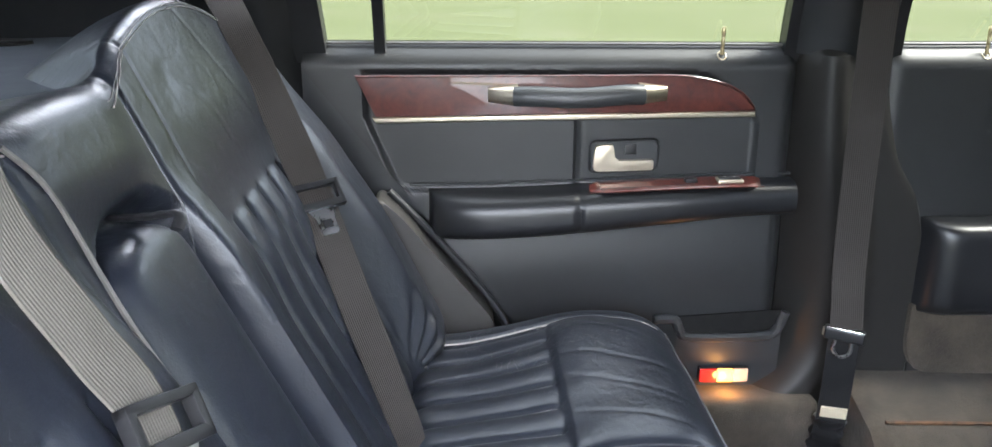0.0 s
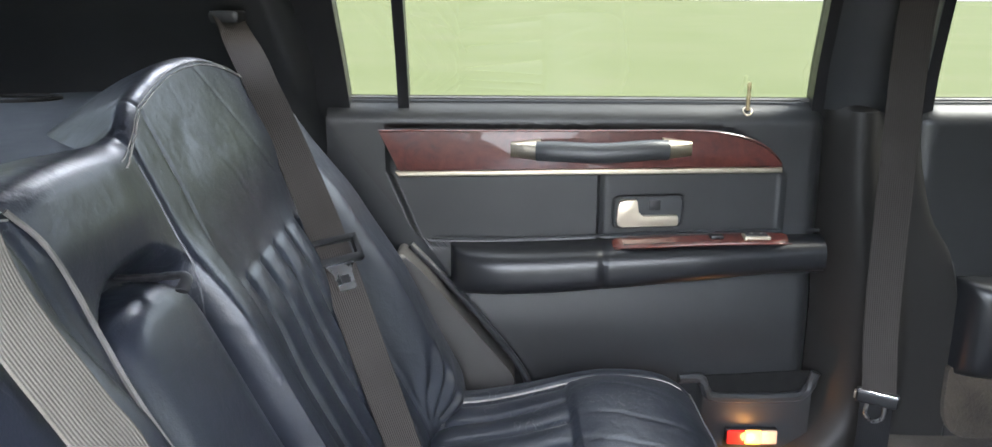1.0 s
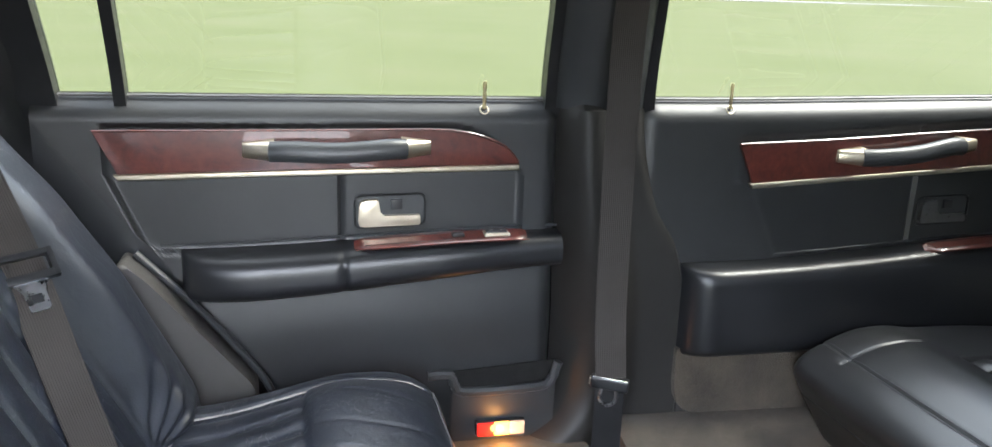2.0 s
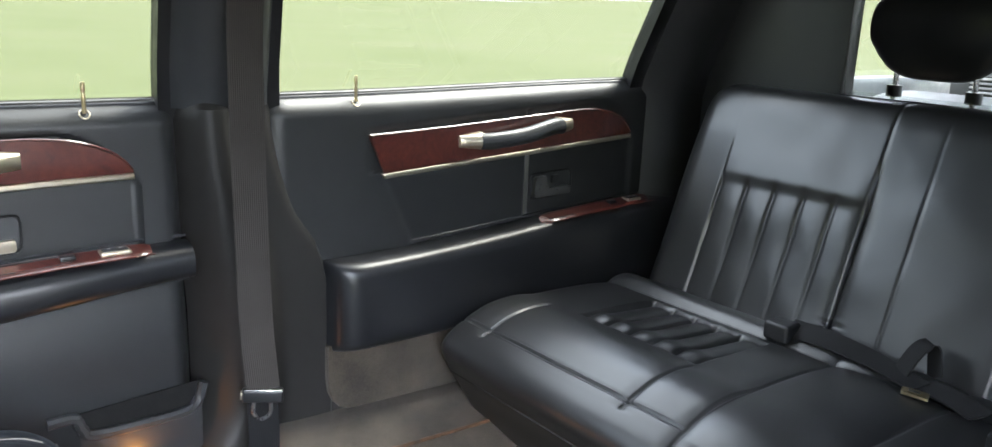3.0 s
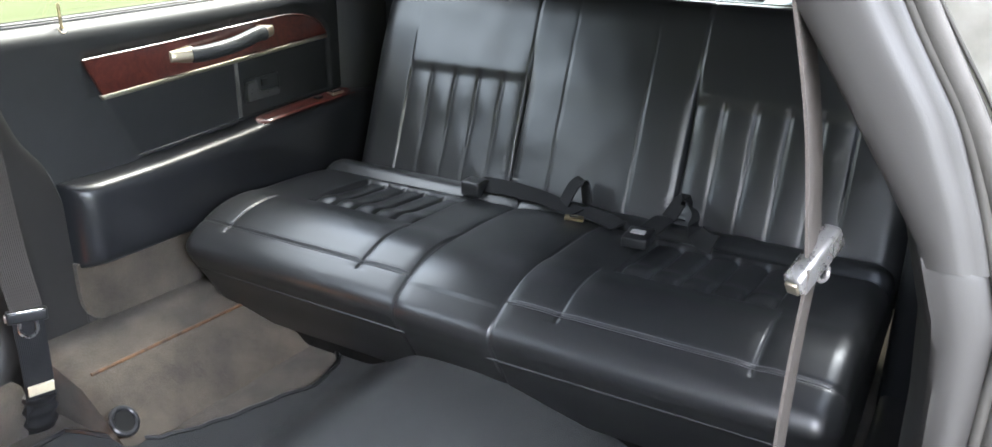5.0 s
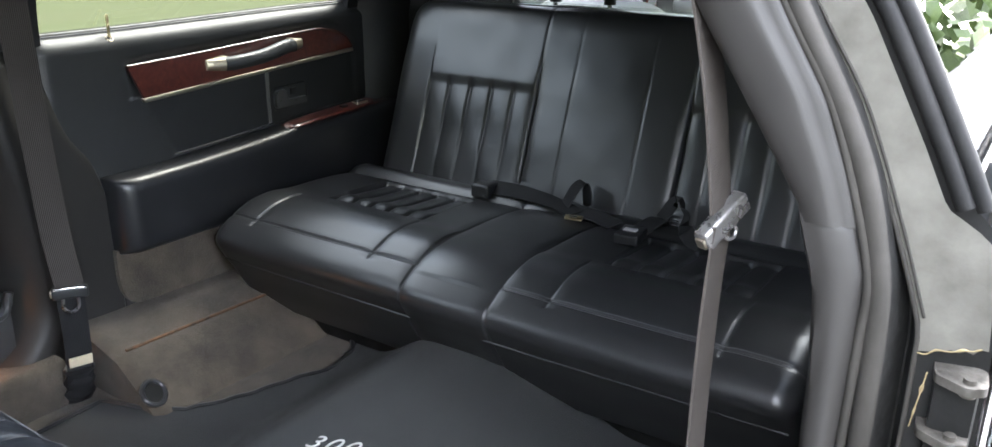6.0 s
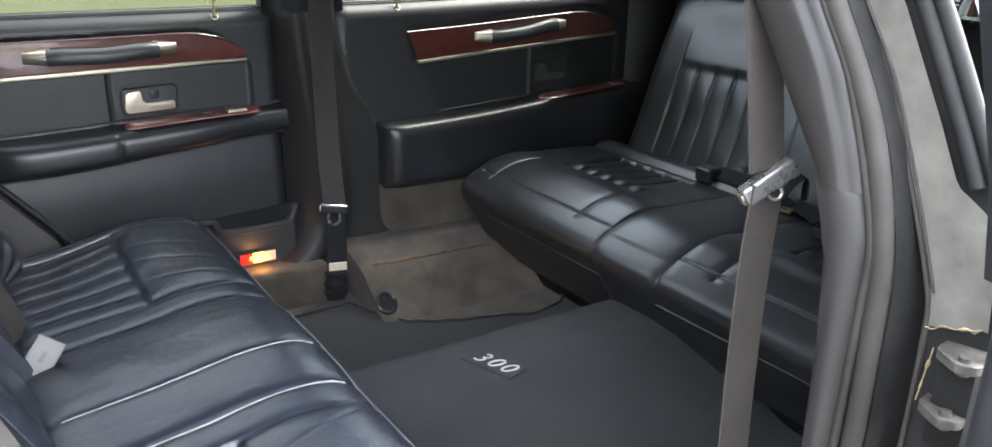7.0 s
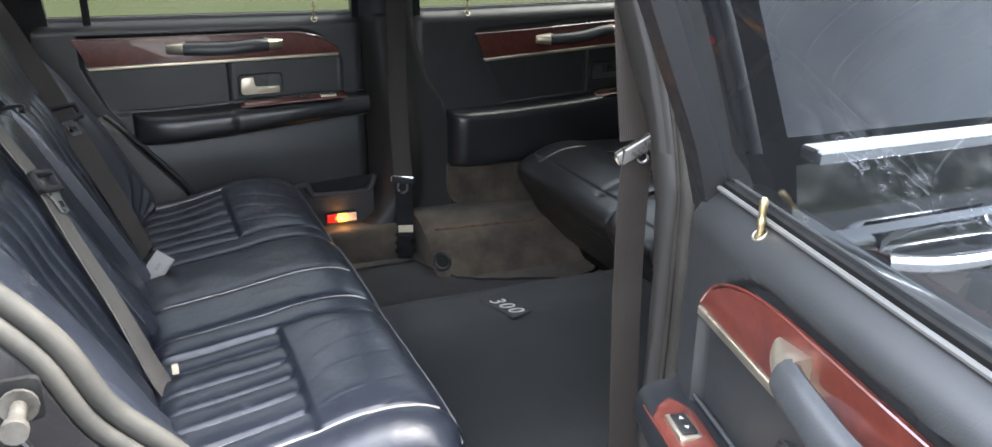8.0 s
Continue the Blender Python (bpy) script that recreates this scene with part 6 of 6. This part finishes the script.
for sg in (1, -1):
    for dv_, r_, m_ in ((0.722, 0.0009, STITCH), (0.733, 0.0005, STITCH)):
        wl = [Vector(rear_back((sg * (0.088 + 0.50 * k / 40) + 0.66) / 1.32, dv_)) + Vector((0.0006, 0, 0.0008)) for k in range(41)]
        part("headrest_welt", tube(wl, r_, 5), m_, rear, "thin pale seam round the headrest")
    for k in range(1, PLN):
        y_ = sg * (PL0 + (PL1 - PL0) * k / PLN)
        part("pleat_stitching", tube([back_point(y_, 0.05 + 0.320 * j / 14, 0.0003) for j in range(15)], 0.0008, 5), DARK_STITCH, rear)

# ---- driver's compartment seen through the opening ----


def front_seat(y0, name, label):
    st = thing(name, label, "car seat", group="front seats", at=(1.85, y0, 0.1))

    def bk(u, v):
        y = y0 - 0.27 + 0.54 * u
        th = v * math.pi
        a_ = abs(2 * u - 1)
        top = 0.685 - 0.10 * a_ ** 4
        zz = 0.15 + (top - 0.15) * min(1, v * 2 if v < 0.5 else (1 - v) * 2) ** 0.6
        xx = 1.70 + 0.22 * v + 0.10 * (zz - 0.15) * -0.6 - 0.03 * math.sin(th) * (1 if v < 0.5 else -1)
        return (xx + 0.10, y, zz)
    part("backrest", sheet(bk, 24, 30, caps=True), GREY_LEATHER, st, "grey leather seat back")
    hr = sheet(lambda u, v: (1.80 + 0.05 * math.cos(v * math.tau) + 0.0, y0 + (u - 0.5) * 0.27 * (1 - 0.0 * v), 0.83 + (0.115 - 0.06 * abs(2 * u - 1) ** 4) * math.sin(v * math.tau)), 20, 28, caps=True)
    part("headrest", hr, VINYL, st, "dark rounded headrest")
    for dy in (-0.085, 0.085):
        po = part("headrest_post", tube([(1.80, y0 + dy, 0.64), (1.80, y0 + dy, 0.76)], 0.006, 10), CHROME, st)
        part("post_collar", tube([(1.80, y0 + dy, 0.675), (1.80, y0 + dy, 0.700)], 0.017, 12), BLACK_PLASTIC, po)
    return st


front_seat(0.315, "front_seat", "grey leather driver's seat with dark headrest")
front_seat(-0.37, "front_seat", "grey leather passenger seat with dark headrest")

sw = thing("steering_wheel", "pale grey steering wheel with round centre pad", "steering wheel", at=(2.60, 0.26, 0.615))
SWM = Matrix.Translation((2.58, 0.26, 0.615)) @ Euler((0, radians(-66), 0)).to_matrix().to_4x4()
part("rim", tube([SWM @ Vector((0.19 * math.cos(k * math.tau / 48), 0.19 * math.sin(k * math.tau / 48), 0)) for k in range(48)], 0.014, 10, 0, True), GREY_LEATHER, sw)
pad = sheet(lambda u, v: SWM @ Vector(((0.075 * math.cos(u * math.tau)) * math.sin(v * math.pi / 2), 0.10 * math.sin(u * math.tau) * math.sin(v * math.pi / 2), 0.02 + 0.035 * math.cos(v * math.pi / 2))), 32, 10)
part("centre_pad", pad, DASH, sw, "grey airbag pad")
part("pad_badge", prism([(0.02 * math.cos(k * math.tau / 20), 0.02 * math.sin(k * math.tau / 20)) for k in range(20)], "z", 0.05, 0.058), CHROME, sw, "round plain badge").data.transform(SWM)
for an in (math.pi, 0.45, -0.45):
    part("spoke", tube([SWM @ Vector((0.06 * math.cos(an + 1.57), 0.06 * math.sin(an + 1.57), 0.02)), SWM @ Vector((0.185 * math.cos(an + 1.57), 0.185 * math.sin(an + 1.57), 0.0))], 0.016, 8, 6, flat=0.5), DASH, sw)
part("column", tube([SWM @ Vector((0, 0, 0.01)), SWM @ Vector((0, 0, -0.22))], 0.05, 14), DASH, sw)
part("gear_lever", tube([(2.66, 0.15, 0.63), (2.60, 0.05, 0.67), (2.585, 0.01, 0.685)], lambda t: 0.007 + 0.006 * (t > 0.8), 8, 14), GREY_PLASTIC, sw, "grey column shift lever")


def dash_at(u, v):
    y = -0.70 + 1.40 * u
    prof = smooth_line([(2.95, 0, 0.70), (2.86, 0, 0.735), (2.78, 0, 0.72), (2.745, 0, 0.66), (2.75, 0, 0.56), (2.70, 0, 0.52), (2.78, 0, 0.35), (2.85, 0, 0.1)], 40)
    p = prof[round(v * 40)]
    hood = 0.035 * math.exp(-((y - 0.37) / 0.20) ** 4) * groove(p.z, 0.72, 0.04)
    return (p.x - hood, y, p.z + hood * 0.7)


ds = thing("dashboard", "grey dashboard with wood trim and air vents", "dashboard", at=(2.8, 0, 0.1), kind="structure")
part("dash_shell", sheet(dash_at, 40, 40), DASH, ds)
for ya, yb in ((0.02, 0.07), (-0.13, -0.08), (0.50, 0.54), (-0.62, -0.45)):
    part("wood_strip", box(2.733, 2.745, ya, yb, 0.575, 0.70, 0.004), WOOD, ds, "red-brown wood strip")
for ya, yb in ((-0.075, 0.015), (0.55, 0.64)):
    vt = part("air_vent", box(2.736, 2.75, ya, yb, 0.60, 0.69, 0.004), BLACK_PLASTIC, ds, "black air vent")
    for k in range(6):
        part("slat", box(2.728, 2.737, ya + 0.004, yb - 0.004, 0.607 + k * 0.014, 0.613 + k * 0.014, 0.001), GREY_PLASTIC, vt)
part("trim_strip", box(2.730, 2.742, -0.15, 0.14, 0.570, 0.577, 0.002), CHROME, ds, "bright trim strip")
rd = part("radio", box(2.735, 2.75, -0.34, -0.15, 0.50, 0.69, 0.006), GREY_TRIM, ds, "grey radio panel")
part("radio_display", box(2.732, 2.737, -0.30, -0.19, 0.650, 0.675, 0.002), BLACK_PLASTIC, rd)
for k in range(3):
    part("radio_button", box(2.731, 2.737, -0.30, -0.19, 0.59 + 0.018 * k, 0.60 + 0.018 * k, 0.002), BLACK_PLASTIC, rd)
solo("windshield", sheet(lambda u, v: (3.30 - 0.85 * v, -0.70 + 1.40 * u + 0.0, 0.70 + 0.42 * v), 8, 6), GLASS_SCREEN, "clear windscreen", "window", kind="structure")
solo("roof_front", sheet(lambda u, v: (1.78 + 0.70 * u, -0.58 + 1.16 * v, 1.09 + 0.03 * math.sin(math.pi * v) + 0.01 * u), 10, 10), HEADLINER, "black headliner over the driver", "ceiling", kind="structure")
for side, nm in ((1, "far"), (-1, "near")):
    solo("front_door_" + nm, box(1.86, 2.86, side * 0.74 if side > 0 else -0.80, side * 0.80 if side > 0 else -0.74, 0.0, 0.68, 0.02), TRIM, "charcoal inner side of the front door", "car door", kind="structure")
    g = solo("window_front_" + nm, sheet(lambda u, v, s=side: (1.88 + 1.1 * u - 0.3 * u * v, s * (0.77 - 0.42 * 0.40 * v), 0.68 + 0.40 * v), 8, 6), GLASS, "front side window glass", "window", kind="structure")
    solo("screen_pillar_" + nm, tube([(3.30, side * 0.72, 0.68), (2.90, side * 0.66, 0.90), (2.46, side * 0.58, 1.10)], 0.035, 8, 12), TRIM, "dark windscreen pillar", "pillar trim", kind="structure")

SATIN = surface("weathered_chrome", (0.42, 0.43, 0.45), (0.55, 0.56, 0.58), 0.22, metal=1.0, bump=0.0, patch=14, rough_var=0.06)
# ---- outside of the car beyond the doorway ----


def body_side(u, v):
    x = 0.41 + 2.8 * u
    z = 0.665 - 0.80 * v
    y = side_y(z) - 0.038
    y += 0.006 * groove(z, 0.585, 0.008) - 0.012 * groove(z, 0.32, 0.03)
    return (x, y + 0.04 * step(0.85, 1.0, v), z)


solo("body_side_near", sheet(body_side, 40, 60), PAINT, "glossy black side of the car", "car body", kind="structure")
solo("body_side_far", mirror(sheet(lambda u, v: (-0.6 + 3.8 * u, side_y(0.64 - 0.8 * v) - 0.038, 0.64 - 0.8 * v), 20, 30)), PAINT, "glossy black far side of the car", "car body", kind="structure")
solo("belt_moulding", box(0.410, 3.0, -0.866, -0.832, 0.672, 0.690, 0.006, 3), SATIN, "bright chrome moulding under the side windows", "moulding", kind="structure")
g = solo("middle_window_near", sheet(lambda u, v: (0.43 + 1.30 * u, side_y(0.685 + 0.36 * v) - 0.006, 0.685 + 0.36 * v), 14, 10), GLASS_LIMO, "dark tinted glass of the near middle window", "window", kind="structure")
solo("middle_door_near", box(0.56, 1.50, -0.80, -0.735, 0.0, 0.672, 0.012), TRIM_SOFT, "charcoal inner trim of the near middle door", "car door", kind="structure")
hd = thing("outer_door_handle", "chrome pull handle on the black car side", "door handle", at=(0.62, -0.87, 0.54))
part("grip", tube([(0.535, -0.868, 0.545), (0.575, -0.892, 0.546), (0.64, -0.898, 0.545), (0.71, -0.890, 0.543), (0.74, -0.868, 0.542)], 0.014, 10, 30, flat=0.8), CHROME, hd)
part("cup", sheet(lambda u, v: (0.53 + 0.20 * u, -0.858 + 0.02 * math.sin(math.pi * v) * math.sin(math.pi * u), 0.505 + 0.075 * v), 12, 10), PAINT, hd, "black hollow behind the handle")
solo("bonnet", box(3.0, 4.3, -0.84, 0.84, 0.1, 0.66, 0.08, 4), PAINT, "glossy black bonnet of the car", "car body", kind="structure")

# ---- trees in the distance ----
BARK = surface("grey_brown_bark", (0.09, 0.065, 0.045), (0.16, 0.12, 0.09), 0.9, grain=30, bump=0.8, dist=0.02, patch=3)
LEAF = surface("dark_green_leaf", (0.035, 0.060, 0.014), (0.075, 0.110, 0.030), 0.6, bump=0.0, patch=0.6)


def leaf_cards(bm, centre, radius, count, size, rnd):
    for _ in range(count):
        d = Vector((rnd.gauss(0, 1), rnd.gauss(0, 1), rnd.gauss(0, 0.8))).normalized() * radius * rnd.random() ** 0.4
        a = Vector((rnd.gauss(0, 1), rnd.gauss(0, 1), rnd.gauss(0, 1))).normalized()
        b = a.orthogonal().normalized()
        p, s = Vector(centre) + d, size * (0.6 + 0.8 * rnd.random())
        vs = [bm.verts.new(p + q) for q in (-a * s * 0.5, b * s * 0.32, a * s * 0.5, -b * s * 0.32)]
        bm.faces.new(vs)


def tree(x, y, h, seed):
    rnd = random.Random(seed)
    z0 = ground_height(x, y)
    t = thing("tree", "broad leafy tree with dark green crown", "tree", group="trees by the drive", at=(x, y, z0))
    bm = tube([(x, y, z0 - 0.1), (x + 0.1, y, z0 + h * 0.2), (x, y + 0.1, z0 + h * 0.45)], lambda q: h * 0.035 * (1.2 - 0.6 * q), 9, 10)
    crown = bmesh.new()
    for k in range(11):
        a = k * 2.4 + rnd.random()
        r = h * (0.12 + 0.26 * rnd.random())
        e = Vector((x + r * math.cos(a), y + r * math.sin(a), z0 + h * (0.5 + 0.38 * rnd.random())))
        tube([(x, y, z0 + h * (0.25 + 0.15 * rnd.random())), ((x + e.x) / 2, (y + e.y) / 2, (z0 + h * 0.35 + e.z) / 2 + 0.1), e], lambda q: h * 0.012 * (1.2 - q), 6, 6, False, bm)
        leaf_cards(crown, e, h * 0.19, 330, h * 0.05, rnd)
    part("trunk", bm, BARK, t)
    part("crown", crown, LEAF, t, smooth=False)


tree(26, -9, 7.5, 1)
tree(38, -15, 8.5, 2)
tree(30, -22, 8.0, 3)
rnd = random.Random(11)
wood = bmesh.new()
for k in range(150):
    a = math.pi * (0.64 + 1.34 * k / 150)
    r = 75 + 20 * rnd.random()
    hh = 6 + 8 * rnd.random()
    leaf_cards(wood, (r * math.cos(a), r * math.sin(a), 1.5 + hh * 0.4), hh, 80, 2.0, rnd)
solo("far_woods", wood, LEAF, "distant dark green belt of trees", "woods", kind="stuff", smooth=False)
